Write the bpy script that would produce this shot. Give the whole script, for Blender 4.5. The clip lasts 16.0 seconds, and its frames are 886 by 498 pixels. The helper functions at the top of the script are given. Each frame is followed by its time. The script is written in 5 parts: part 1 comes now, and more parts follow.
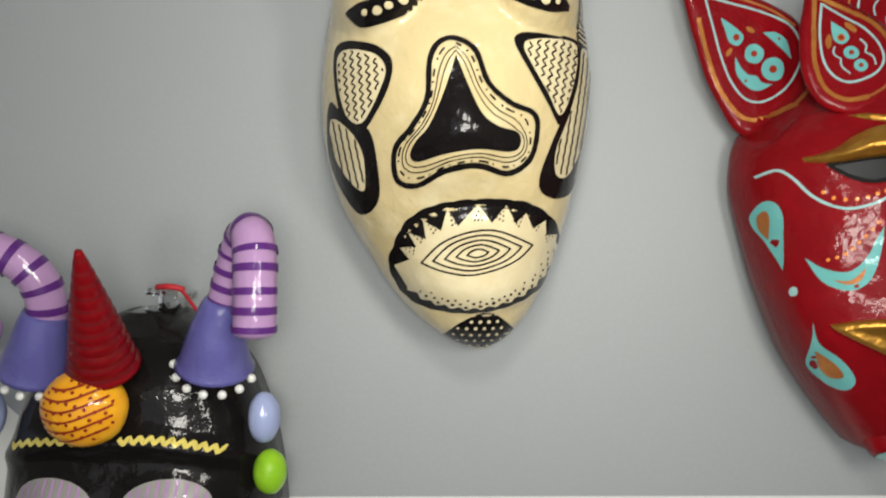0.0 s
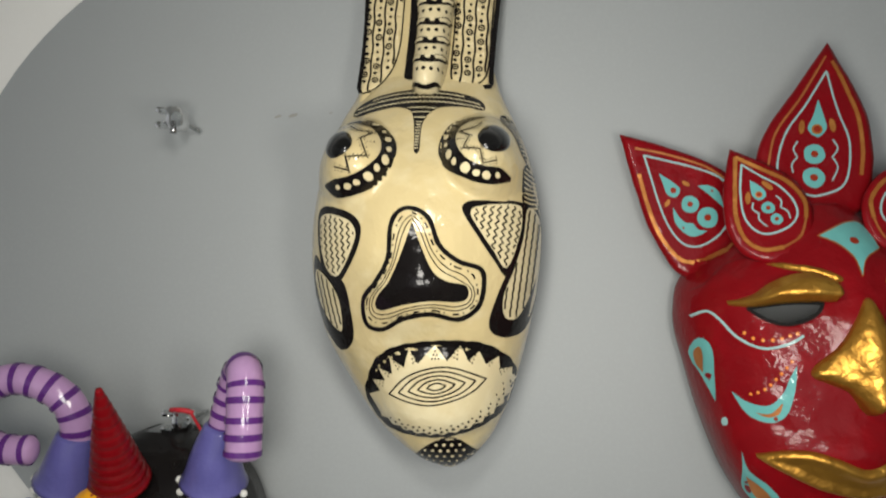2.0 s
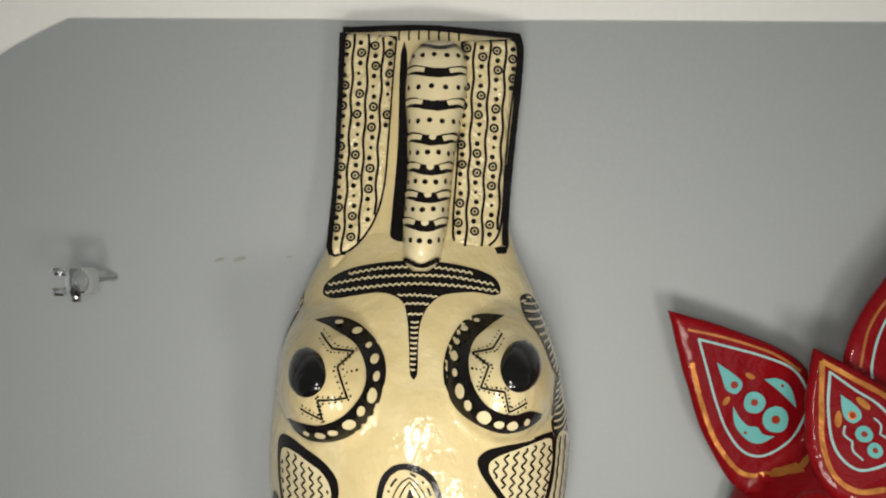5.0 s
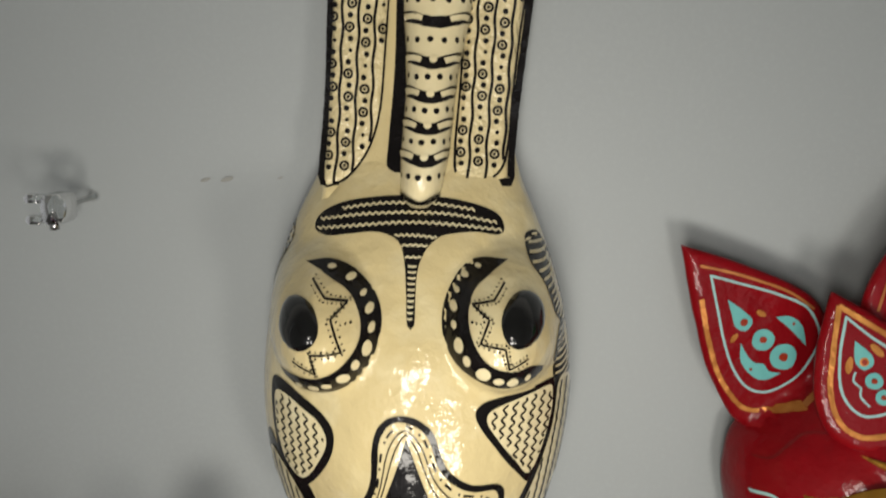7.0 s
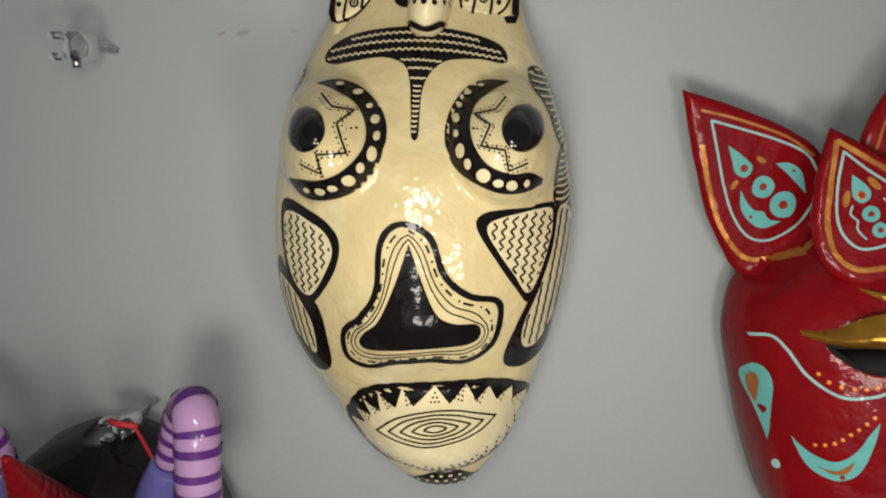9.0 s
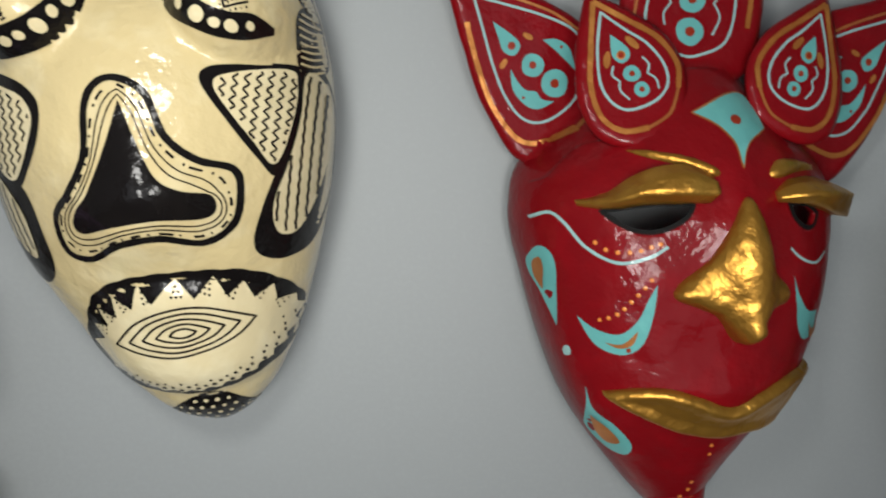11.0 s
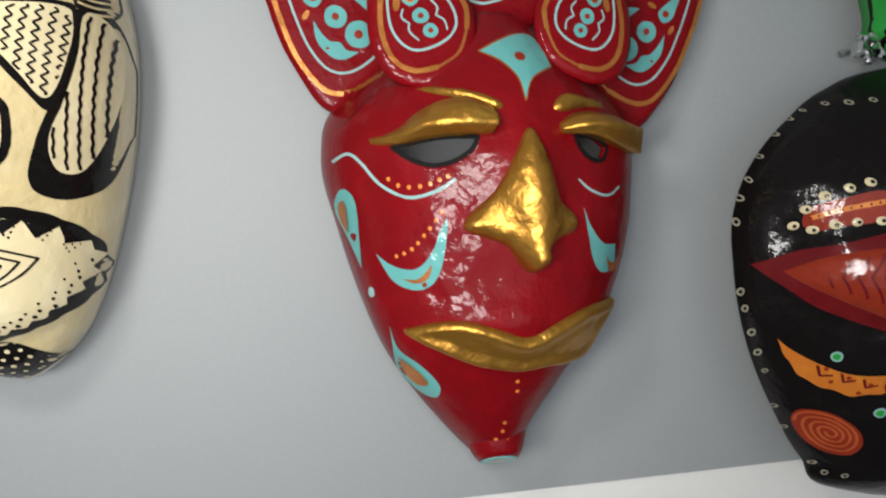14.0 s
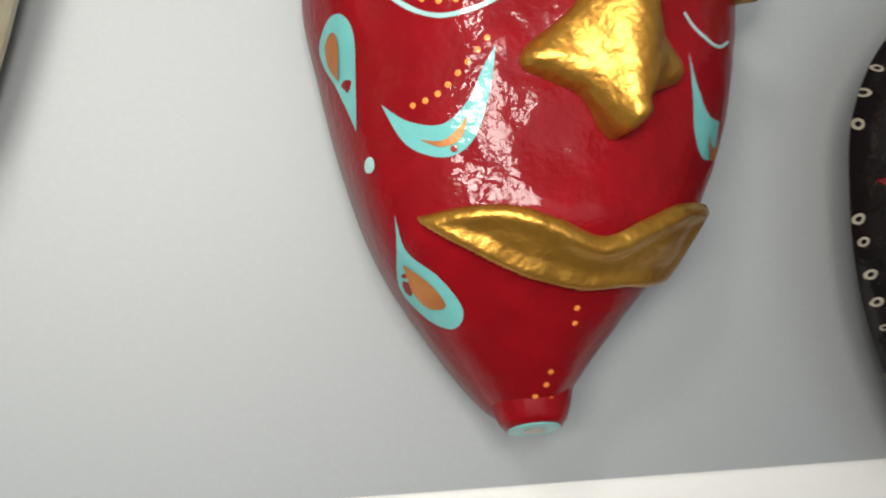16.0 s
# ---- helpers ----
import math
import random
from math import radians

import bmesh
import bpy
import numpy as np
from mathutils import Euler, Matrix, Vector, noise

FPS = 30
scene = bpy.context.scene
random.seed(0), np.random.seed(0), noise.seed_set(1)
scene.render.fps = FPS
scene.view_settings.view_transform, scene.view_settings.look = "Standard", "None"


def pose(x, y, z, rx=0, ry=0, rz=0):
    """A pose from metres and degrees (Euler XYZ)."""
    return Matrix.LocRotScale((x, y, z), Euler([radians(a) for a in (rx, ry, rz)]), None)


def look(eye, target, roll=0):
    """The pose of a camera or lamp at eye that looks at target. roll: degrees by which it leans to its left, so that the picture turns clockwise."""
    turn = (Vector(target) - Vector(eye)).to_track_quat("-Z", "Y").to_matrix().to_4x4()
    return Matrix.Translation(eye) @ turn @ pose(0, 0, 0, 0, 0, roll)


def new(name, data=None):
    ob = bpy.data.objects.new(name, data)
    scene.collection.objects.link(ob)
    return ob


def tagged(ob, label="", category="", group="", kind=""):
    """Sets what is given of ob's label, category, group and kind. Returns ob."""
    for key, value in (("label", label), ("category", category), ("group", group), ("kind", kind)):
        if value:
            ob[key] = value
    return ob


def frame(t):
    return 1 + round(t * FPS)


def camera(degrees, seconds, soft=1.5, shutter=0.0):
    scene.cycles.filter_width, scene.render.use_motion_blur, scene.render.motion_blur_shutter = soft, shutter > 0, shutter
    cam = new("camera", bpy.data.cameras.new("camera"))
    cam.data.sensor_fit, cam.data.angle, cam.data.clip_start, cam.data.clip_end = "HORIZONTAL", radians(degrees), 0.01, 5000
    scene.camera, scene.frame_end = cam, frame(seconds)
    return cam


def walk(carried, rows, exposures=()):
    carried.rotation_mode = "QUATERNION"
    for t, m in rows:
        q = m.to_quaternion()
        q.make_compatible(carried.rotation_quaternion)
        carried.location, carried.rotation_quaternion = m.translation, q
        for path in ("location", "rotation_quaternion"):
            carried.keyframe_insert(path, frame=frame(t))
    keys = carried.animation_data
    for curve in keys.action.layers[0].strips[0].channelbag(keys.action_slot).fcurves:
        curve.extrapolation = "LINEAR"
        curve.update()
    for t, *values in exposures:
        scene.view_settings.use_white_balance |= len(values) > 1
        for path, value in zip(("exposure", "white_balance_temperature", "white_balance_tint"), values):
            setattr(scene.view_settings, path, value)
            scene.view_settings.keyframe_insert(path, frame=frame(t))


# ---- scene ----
cam = camera(60.7, 16.0, 2.0, 0.4)
PATH = [
    (0, (0.018, 0.01, 1.514), (-0.046, 2.009, 1.458), 0.5),
    (0.5, (0.057, -0.003, 1.525), (-0.106, 1.99, 1.53), 0.7),
    (1, (0.066, -0.023, 1.534), (-0.122, 1.967, 1.599), 0.6),
    (1.5, (0.081, -0.043, 1.543), (-0.124, 1.943, 1.65), 0.6),
    (2, (0.092, -0.065, 1.558), (-0.136, 1.917, 1.703), 0.4),
    (2.5, (0.091, -0.069, 1.581), (-0.13, 1.909, 1.779), 0.8),
    (3, (0.079, -0.043, 1.621), (-0.138, 1.939, 1.776), 1.2),
    (3.5, (0.063, -0.015, 1.671), (-0.153, 1.973, 1.72), 1.6),
    (3.7, (0.059, -0.006, 1.682), (-0.147, 1.98, 1.781), 1.8),
    (4, (0.058, 0.019, 1.707), (-0.106, 2.012, 1.727), 1.9),
    (4.2, (0.055, 0.037, 1.721), (-0.043, 2.034, 1.663), 1.7),
    (4.5, (0.055, 0.05, 1.745), (-0.068, 2.045, 1.67), -0.0),
    (4.7, (0.045, 0.059, 1.742), (-0.054, 2.056, 1.715), 0.2),
    (6.8, (0.038, 0.108, 1.798), (-0.031, 2.062, 1.376), 1.4),
    (7, (0.042, 0.107, 1.791), (-0.044, 2.056, 1.352), 1.3),
    (7.5, (0.049, 0.09, 1.768), (-0.102, 2.031, 1.307), 0.7),
    (8, (0.051, 0.077, 1.744), (-0.07, 2.016, 1.268), 1.8),
    (8.2, (0.052, 0.073, 1.735), (-0.097, 2.009, 1.253), 1.6),
    (10.3, (0.088, 0.082, 1.627), (0.099, 2.056, 1.311), 0.6),
    (10.5, (0.102, 0.088, 1.616), (0.16, 2.059, 1.281), 0.2),
    (11, (0.13, 0.096, 1.597), (0.279, 2.069, 1.304), -0.5),
    (11.5, (0.153, 0.089, 1.586), (0.318, 2.057, 1.269), -2.0),
    (12, (0.178, 0.088, 1.57), (0.338, 2.069, 1.345), -1.5),
    (12.5, (0.196, 0.087, 1.569), (0.413, 2.064, 1.357), -1.5),
    (13, (0.206, 0.089, 1.568), (0.429, 2.068, 1.381), -1.9),
    (13.5, (0.212, 0.08, 1.559), (0.442, 2.06, 1.4), -1.8),
    (14, (0.217, 0.078, 1.537), (0.483, 2.052, 1.357), -1.9),
    (14.5, (0.222, 0.09, 1.516), (0.512, 2.062, 1.348), -1.6),
    (15, (0.212, 0.115, 1.494), (0.551, 2.08, 1.343), -0.8),
    (15.5, (0.208, 0.162, 1.468), (0.604, 2.118, 1.323), 1.3),
    (16, (0.204, 0.217, 1.459), (0.594, 2.175, 1.344), 1.4),
]
LIGHT = [(0, 0.03, 6550, 10), (1.5, -0.28, 6600, 10), (2.5, -0.13, 6600, 10), (4.5, -0.2, 6750, 10), (8, -0.34, 6750, 10), (10.5, -0.3, 6500, 10), (11.5, -0.2, 6200, 10), (13, 0.03, 6200, 11), (15, 0.22, 6450, 12), (15.5, 0.28, 6500, 12), (16, 0.52, 6600, 12)]
walk(cam, [(t, look(eye, target, roll)) for t, eye, target, roll in PATH], LIGHT)

# ---- world and lamps ----
world = bpy.data.worlds.new("room")
scene.world = world
world.use_nodes = True
world.node_tree.nodes["Background"].inputs[0].default_value = (0.90, 0.94, 1.0, 1)
world.node_tree.nodes["Background"].inputs[1].default_value = 0.9


def unseen_lamp(name, eye, target, wide, high, watts, colour):
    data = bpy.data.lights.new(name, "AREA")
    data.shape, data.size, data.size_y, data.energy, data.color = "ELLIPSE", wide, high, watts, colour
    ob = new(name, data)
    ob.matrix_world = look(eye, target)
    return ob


# Three fixed, unseen lamps added in place of one light carried beside the camera.
unseen_lamp("unseen_lamp", (0.010, -0.03, 1.515), (0.0, 0.585, 1.50), 0.15, 0.13, 1.95, (1.0, 0.97, 0.90))
unseen_lamp("unseen_lamp", (0.030, 0.07, 1.750), (0.0, 0.585, 1.68), 0.09, 0.11, 1.1, (1.0, 0.97, 0.90))
unseen_lamp("unseen_lamp", (0.205, 0.085, 1.540), (0.25, 0.585, 1.50), 0.10, 0.13, 1.08, (1.0, 0.97, 0.90))

# ---- materials ----


def material(name, colour, dark, rough, metal=0.0, grain=60.0, bump=0.0006, coat=0.0, stain=9.0, fine=0.0, gloss=0.05):
    m = bpy.data.materials.new(name)
    m.use_nodes = True
    nt = m.node_tree
    b = nt.nodes["Principled BSDF"]
    tex = nt.nodes.new("ShaderNodeTexCoord")

    def noise_at(scale, detail):
        n = nt.nodes.new("ShaderNodeTexNoise")
        n.inputs["Scale"].default_value, n.inputs["Detail"].default_value = scale, detail
        nt.links.new(tex.outputs["Object"], n.inputs["Vector"])
        return n
    big, small = noise_at(stain, 5), noise_at(grain, 4)
    mixed = nt.nodes.new("ShaderNodeMath")
    mixed.operation = "MULTIPLY_ADD"
    mixed.inputs[1].default_value = 0.45
    nt.links.new(small.outputs[0], mixed.inputs[0])
    half = nt.nodes.new("ShaderNodeMath")
    half.operation = "MULTIPLY"
    half.inputs[1].default_value = 0.26
    nt.links.new(big.outputs[0], half.inputs[0])
    nt.links.new(half.outputs[0], mixed.inputs[2])
    ramp = nt.nodes.new("ShaderNodeValToRGB")
    ramp.color_ramp.elements[0].position, ramp.color_ramp.elements[1].position = 0.34, 0.62
    ramp.color_ramp.elements[0].color, ramp.color_ramp.elements[1].color = (*dark, 1), (*colour, 1)
    nt.links.new(mixed.outputs[0], ramp.inputs[0])
    nt.links.new(ramp.outputs[0], b.inputs["Base Color"])
    b.inputs["Roughness"].default_value, b.inputs["Metallic"].default_value = rough, metal
    b.inputs["Specular IOR Level"].default_value = 0.05 if coat else (0.5 if metal or rough < 0.65 else 0.1)
    b.inputs["Coat Weight"].default_value, b.inputs["Coat Roughness"].default_value = coat, gloss
    if bump:
        lump = noise_at(grain * 1.7, 3)
        bp = nt.nodes.new("ShaderNodeBump")
        bp.inputs["Strength"].default_value, bp.inputs["Distance"].default_value = 1.0, bump * 0.7
        nt.links.new(lump.outputs[0], bp.inputs["Height"])
        last = bp
        if fine:
            tiny = noise_at(fine, 2)
            bq = nt.nodes.new("ShaderNodeBump")
            bq.inputs["Strength"].default_value, bq.inputs["Distance"].default_value = 1.0, bump * 0.2
            nt.links.new(tiny.outputs[0], bq.inputs["Height"])
            nt.links.new(bp.outputs[0], bq.inputs["Normal"])
            last = bq
        nt.links.new(last.outputs[0], b.inputs["Normal"])
        if coat:
            nt.links.new(last.outputs[0], b.inputs["Coat Normal"])
    return m


GREY = material("grey_wall_paint", (0.325, 0.345, 0.35), (0.30, 0.32, 0.325), 0.6, grain=300, bump=0.00005, stain=3)
WHITE = material("white_wall_paint", (0.80, 0.80, 0.77), (0.76, 0.76, 0.73), 0.7, grain=200, bump=0.00008, stain=3)
CREAM = material("varnished_cream_paper", (0.735, 0.675, 0.455), (0.57, 0.465, 0.245), 0.32, grain=45, bump=0.0021, coat=0.9, fine=260)
PALE = material("cream_paint", (0.755, 0.695, 0.48), (0.64, 0.55, 0.335), 0.30, grain=60, bump=0.0014, coat=0.9, fine=320)
WING = material("varnished_cream_strips", (0.71, 0.63, 0.41), (0.60, 0.50, 0.28), 0.28, grain=110, bump=0.0042, coat=1.0, fine=420, gloss=0.16)
BLACK = material("black_gloss_paint", (0.012, 0.010, 0.009), (0.006, 0.005, 0.005), 0.25, grain=60, bump=0.0010, coat=0.34, fine=300)
INK = material("black_pupil_paint", (0.006, 0.006, 0.006), (0.004, 0.004, 0.004), 0.22, grain=40, bump=0.0006, coat=0.8)
MATT = material("black_matt_paint", (0.010, 0.009, 0.009), (0.006, 0.006, 0.006), 0.7, grain=60, bump=0.0004)
RED = material("red_gloss_paint", (0.235, 0.003, 0.007), (0.155, 0.0025, 0.005), 0.45, grain=60, bump=0.0012, coat=0.30, fine=330)
DARKRED = material("dark_red_gloss_paint", (0.20, 0.012, 0.012), (0.11, 0.006, 0.008), 0.30, grain=70, bump=0.0006, coat=0.6, fine=330)
GOLD = material("gold_paint", (0.60, 0.35, 0.065), (0.40, 0.20, 0.03), 0.36, metal=0.8, grain=70, bump=0.0016, fine=240)
BAND = material("orange_gold_paint", (0.70, 0.34, 0.08), (0.40, 0.15, 0.03), 0.36, metal=0.55, grain=110, bump=0.0010, stain=30)
COPPER = material("brown_gold_paint", (0.52, 0.22, 0.05), (0.34, 0.12, 0.03), 0.4, metal=0.4, grain=90, bump=0.0005)
TEAL = material("turquoise_paint", (0.15, 0.44, 0.41), (0.11, 0.34, 0.33), 0.35, grain=90, bump=0.0006, coat=0.4)
PALETEAL = material("pale_teal_paint", (0.33, 0.54, 0.52), (0.25, 0.42, 0.41), 0.35, grain=90, bump=0.0006, coat=0.4)
ORANGE = material("orange_paint", (0.80, 0.33, 0.09), (0.62, 0.20, 0.04), 0.35, grain=90, bump=0.0005, coat=0.4)
BURNT = material("burnt_orange_paint", (0.52, 0.13, 0.045), (0.38, 0.08, 0.025), 0.34, grain=90, bump=0.0005, coat=0.4)
AMBER = material("amber_paint", (0.66, 0.27, 0.03), (0.50, 0.15, 0.02), 0.34, grain=90, bump=0.0006, coat=0.5)
RUST = material("rust_red_paint", (0.33, 0.042, 0.018), (0.22, 0.024, 0.010), 0.32, grain=90, bump=0.0008, coat=0.5, fine=300)
YELLOW = material("yellow_paint", (0.85, 0.52, 0.03), (0.72, 0.32, 0.015), 0.3, grain=80, bump=0.0008, coat=0.5, fine=300)
LEMON = material("pale_yellow_paint", (0.78, 0.66, 0.18), (0.60, 0.50, 0.12), 0.35, grain=90, bump=0.0006, coat=0.4)
LILAC = material("lilac_paint", (0.44, 0.28, 0.46), (0.35, 0.21, 0.38), 0.3, grain=60, bump=0.001, coat=0.5, fine=300)
PURPLE = material("purple_paint", (0.12, 0.03, 0.20), (0.08, 0.02, 0.14), 0.3, grain=60, bump=0.001, coat=0.5)
BLUE = material("blue_violet_paint", (0.13, 0.125, 0.34), (0.09, 0.085, 0.26), 0.32, grain=60, bump=0.001, coat=0.5, fine=300)
PALEBLUE = material("pale_blue_paint", (0.36, 0.42, 0.62), (0.28, 0.33, 0.52), 0.3, grain=60, bump=0.001, coat=0.5, fine=300)
LIME = material("lime_green_paint", (0.36, 0.62, 0.03), (0.22, 0.45, 0.02), 0.3, grain=60, bump=0.001, coat=0.5, fine=300)
GREEN = material("bright_green_paint", (0.03, 0.42, 0.06), (0.02, 0.28, 0.04), 0.3, grain=60, bump=0.0008, coat=0.5)
BONE = material("dull_bone_paint", (0.46, 0.43, 0.33), (0.26, 0.24, 0.18), 0.4, grain=260, bump=0.0004)
CHALK = material("white_dot_paint", (0.80, 0.80, 0.76), (0.66, 0.66, 0.62), 0.4, grain=120, bump=0.0004)
GREYPAINT = material("grey_line_paint", (0.30, 0.30, 0.28), (0.24, 0.24, 0.22), 0.35, grain=90, bump=0.0004)
STRING = material("red_string", (0.55, 0.02, 0.03), (0.40, 0.01, 0.02), 0.6, grain=400, bump=0.0004)
STEEL = material("steel", (0.60, 0.60, 0.60), (0.45, 0.45, 0.46), 0.22, metal=1.0, grain=200, bump=0.0001)


def clear_plastic():
    m = bpy.data.materials.new("clear_acrylic")
    m.use_nodes = True
    nt = m.node_tree
    nt.nodes.remove(nt.nodes["Principled BSDF"])
    see, shine, mix, edge = (nt.nodes.new(k) for k in ("ShaderNodeBsdfTransparent", "ShaderNodeBsdfGlossy", "ShaderNodeMixShader", "ShaderNodeFresnel"))
    see.inputs[0].default_value = (0.92, 0.93, 0.93, 1)
    shine.inputs["Roughness"].default_value, edge.inputs["IOR"].default_value = 0.06, 1.55
    nt.links.new(edge.outputs[0], mix.inputs[0])
    nt.links.new(see.outputs[0], mix.inputs[1])
    nt.links.new(shine.outputs[0], mix.inputs[2])
    nt.links.new(mix.outputs[0], nt.nodes["Material Output"].inputs[0])
    return m


ACRYLIC = clear_plastic()

# ---- building tools ----
# Places on the wall are (u, d, v): metres along the wall, out from it, and up from its middle line.
WALL = pose(0, 0.585, 1.6, 0, 0, 1.5)
BASE = {}


def thing(name, u, d, v, label, category, group="", kind=""):
    ob = new(name)
    ob.empty_display_size = 0.02
    ob.matrix_world = WALL @ Matrix.Translation((u, -d, v))
    BASE[ob] = (u, d, v)
    return tagged(ob, label, category, group, kind)


def part(name, verts, faces, mat, parent, label="", smooth=True):
    """One mesh from (u, d, v) points, under a thing or one of its parts."""
    bu, bd, bv = BASE[parent]
    me = bpy.data.meshes.new(name)
    me.from_pydata([(u - bu, bd - d, v - bv) for u, d, v in verts], [], faces)
    me.polygons.foreach_set("use_smooth", [smooth] * len(me.polygons))
    me.materials.append(mat)
    me.validate()
    me.update()
    ob = new(name, me)
    ob.parent = parent
    BASE[ob] = BASE[parent]
    return tagged(ob, label)


def knots(*pairs):
    """A smooth function through (x, y) pairs given in rising x."""
    xs, ys = np.array([p[0] for p in pairs], float), np.array([p[1] for p in pairs], float)
    m = np.gradient(ys, xs)

    def f(x):
        x = min(max(x, xs[0]), xs[-1])
        i = min(max(int(np.searchsorted(xs, x)) - 1, 0), len(xs) - 2)
        h = xs[i + 1] - xs[i]
        t = (x - xs[i]) / h
        return ((2 * t ** 3 - 3 * t * t + 1) * ys[i] + (t ** 3 - 2 * t * t + t) * h * m[i]
                + (3 * t * t - 2 * t ** 3) * ys[i + 1] + (t ** 3 - t * t) * h * m[i + 1])
    return f


def spline(points, closed=True, step=0.0015, sharp=()):
    """A smooth line through 2D points; sharp: the numbers of those that stay corners."""
    pts, out, n = [np.array(p, float) for p in points], [], len(points)
    for i in range(n if closed else n - 1):
        p1, p2 = pts[i], pts[(i + 1) % n]
        p0 = pts[i - 1] if (closed or i) else p1
        p3 = pts[(i + 2) % n] if (closed or i + 2 < n) else p2
        if i in sharp:
            p0 = p1
        if (i + 1) % n in sharp:
            p3 = p2
        k = max(1, int(np.linalg.norm(p2 - p1) / step))
        for j in range(k):
            t = j / k
            out.append(tuple(0.5 * (2 * p1 + (p2 - p0) * t + (2 * p0 - 5 * p1 + 4 * p2 - p3) * t * t + (3 * p1 - p0 - 3 * p2 + p3) * t ** 3)))
    if not closed:
        out.append(tuple(pts[-1]))
    return out


def inside(poly, x, y):
    hit, n = False, len(poly)
    for i in range(n):
        (x1, y1), (x2, y2) = poly[i], poly[i - 1]
        if (y1 > y) != (y2 > y) and x < (x2 - x1) * (y - y1) / (y2 - y1) + x1:
            hit = not hit
    return hit


def fill(outline, step, holes=()):
    """Triangles inside a 2D outline, less its holes."""
    from mathutils.geometry import delaunay_2d_cdt
    rings = [outline, *holes]
    pts, edges = [], []
    for ring in rings:
        k = len(pts)
        pts += [Vector(p) for p in ring]
        edges += [(k + i, k + (i + 1) % len(ring)) for i in range(len(ring))]
    a = np.array(outline)
    x0, y0, x1, y1 = *a.min(0), *a.max(0)
    rows = int((y1 - y0) / step) + 1
    for j in range(rows):
        y = y0 + step * (j + 0.5)
        cuts = []
        for ring in rings:
            for i in range(len(ring)):
                (xa, ya), (xb, yb) = ring[i], ring[i - 1]
                if (ya > y) != (yb > y):
                    cuts.append(xa + (xb - xa) * (y - ya) / (yb - ya))
        cuts.sort()
        for a0, a1 in zip(cuts[::2], cuts[1::2]):
            k = int((a1 - a0) / step)
            for i in range(1, k):
                pts.append(Vector((a0 + (a1 - a0) * i / k, y)))
    v, _, f, *_ = delaunay_2d_cdt(pts, edges, [], 0, 1e-7)
    keep = []
    for t in f:
        cx, cy = sum(v[i].x for i in t) / 3, sum(v[i].y for i in t) / 3
        if inside(outline, cx, cy) and not any(inside(h, cx, cy) for h in holes):
            a2 = (v[t[1]].x - v[t[0]].x) * (v[t[2]].y - v[t[0]].y) - (v[t[2]].x - v[t[0]].x) * (v[t[1]].y - v[t[0]].y)
            keep.append(tuple(t) if a2 > 0 else tuple(reversed(t)))
    return [(p.x, p.y) for p in v], keep


class Shell:
    """A moulded mask front: middle line, half width and depth by height, bowed across, with lumps on top."""

    def __init__(self, mid, half, deep, lumps, bow=0.85, rim=0.004, seed=0.0, rough=0.0005, right=None):
        """right: (half, bow, rim) of the right flank where it differs from the left one."""
        self.mid, self.half, self.deep, self.lumps = mid, half, deep, lumps
        self.bow, self.rim, self.seed, self.rough = bow, rim, seed, rough
        self.right = right or (half, bow, rim)

    def flank(self, way, v):
        """Half width, bow and rim depth on the left (way < 0) or right."""
        return [f(v) if callable(f) else f for f in (self.right if way > 0 else (self.half, self.bow, self.rim))]

    def at(self, a, v):
        """The place at the turn a (-pi/2 to pi/2) from the middle line."""
        half, bow, rim = self.flank(a, v)
        c = max(math.cos(a), 0.0)
        u = self.mid(v) + half * math.sin(a)
        top = self.deep(v) + (self.flank(-1, v)[2] + self.flank(1, v)[2]) / 2
        d = rim + (top - rim) * c ** bow
        fade = min(1.0, c * 4)
        d += fade * self.lumps(u, v)
        n = noise.noise(Vector((u * 55 + self.seed, v * 55, 0.3))) + 0.5 * noise.noise(Vector((u * 120, v * 120 + self.seed, 4)))
        return Vector((u, d + fade * self.rough * n, v))

    def turn(self, u, v):
        w = u - self.mid(v)
        s = w / self.flank(w, v)[0]
        return math.asin(min(max(s, -0.9995), 0.9995))

    def over(self, u, v, off=0.0):
        """The place on the front at (u, v), raised by off along its normal."""
        a, e = self.turn(u, v), 0.004
        p = self.at(a, v)
        if off:
            du = self.at(min(a + 0.02, 1.57), v) - self.at(max(a - 0.02, -1.57), v)
            dv = self.at(a, v + e) - self.at(a, v - e)
            n = dv.cross(du)
            n.normalize()
            if n.y < 0:
                n = -n
            p = p + n * off
        return tuple(p)


COAT = 0.00035  # one coat of paint


def paint(name, shell, outlines, mat, parent, layer=1, label="", step=0.0035):
    """Painted patches: each outline a closed 2D line in (u, v), laid on the shell."""
    if len(outlines) > 1:
        return [paint(name, shell, [o], mat, parent, layer, label, step) for o in outlines][0]
    verts, faces = [], []
    for o in outlines:
        pts, tris = fill(o, step)
        k = len(verts)
        verts += [shell.over(u, v, COAT * layer) for u, v in pts]
        faces += [tuple(i + k for i in t) for t in tris]
    return part(name, verts, faces, mat, parent, label)


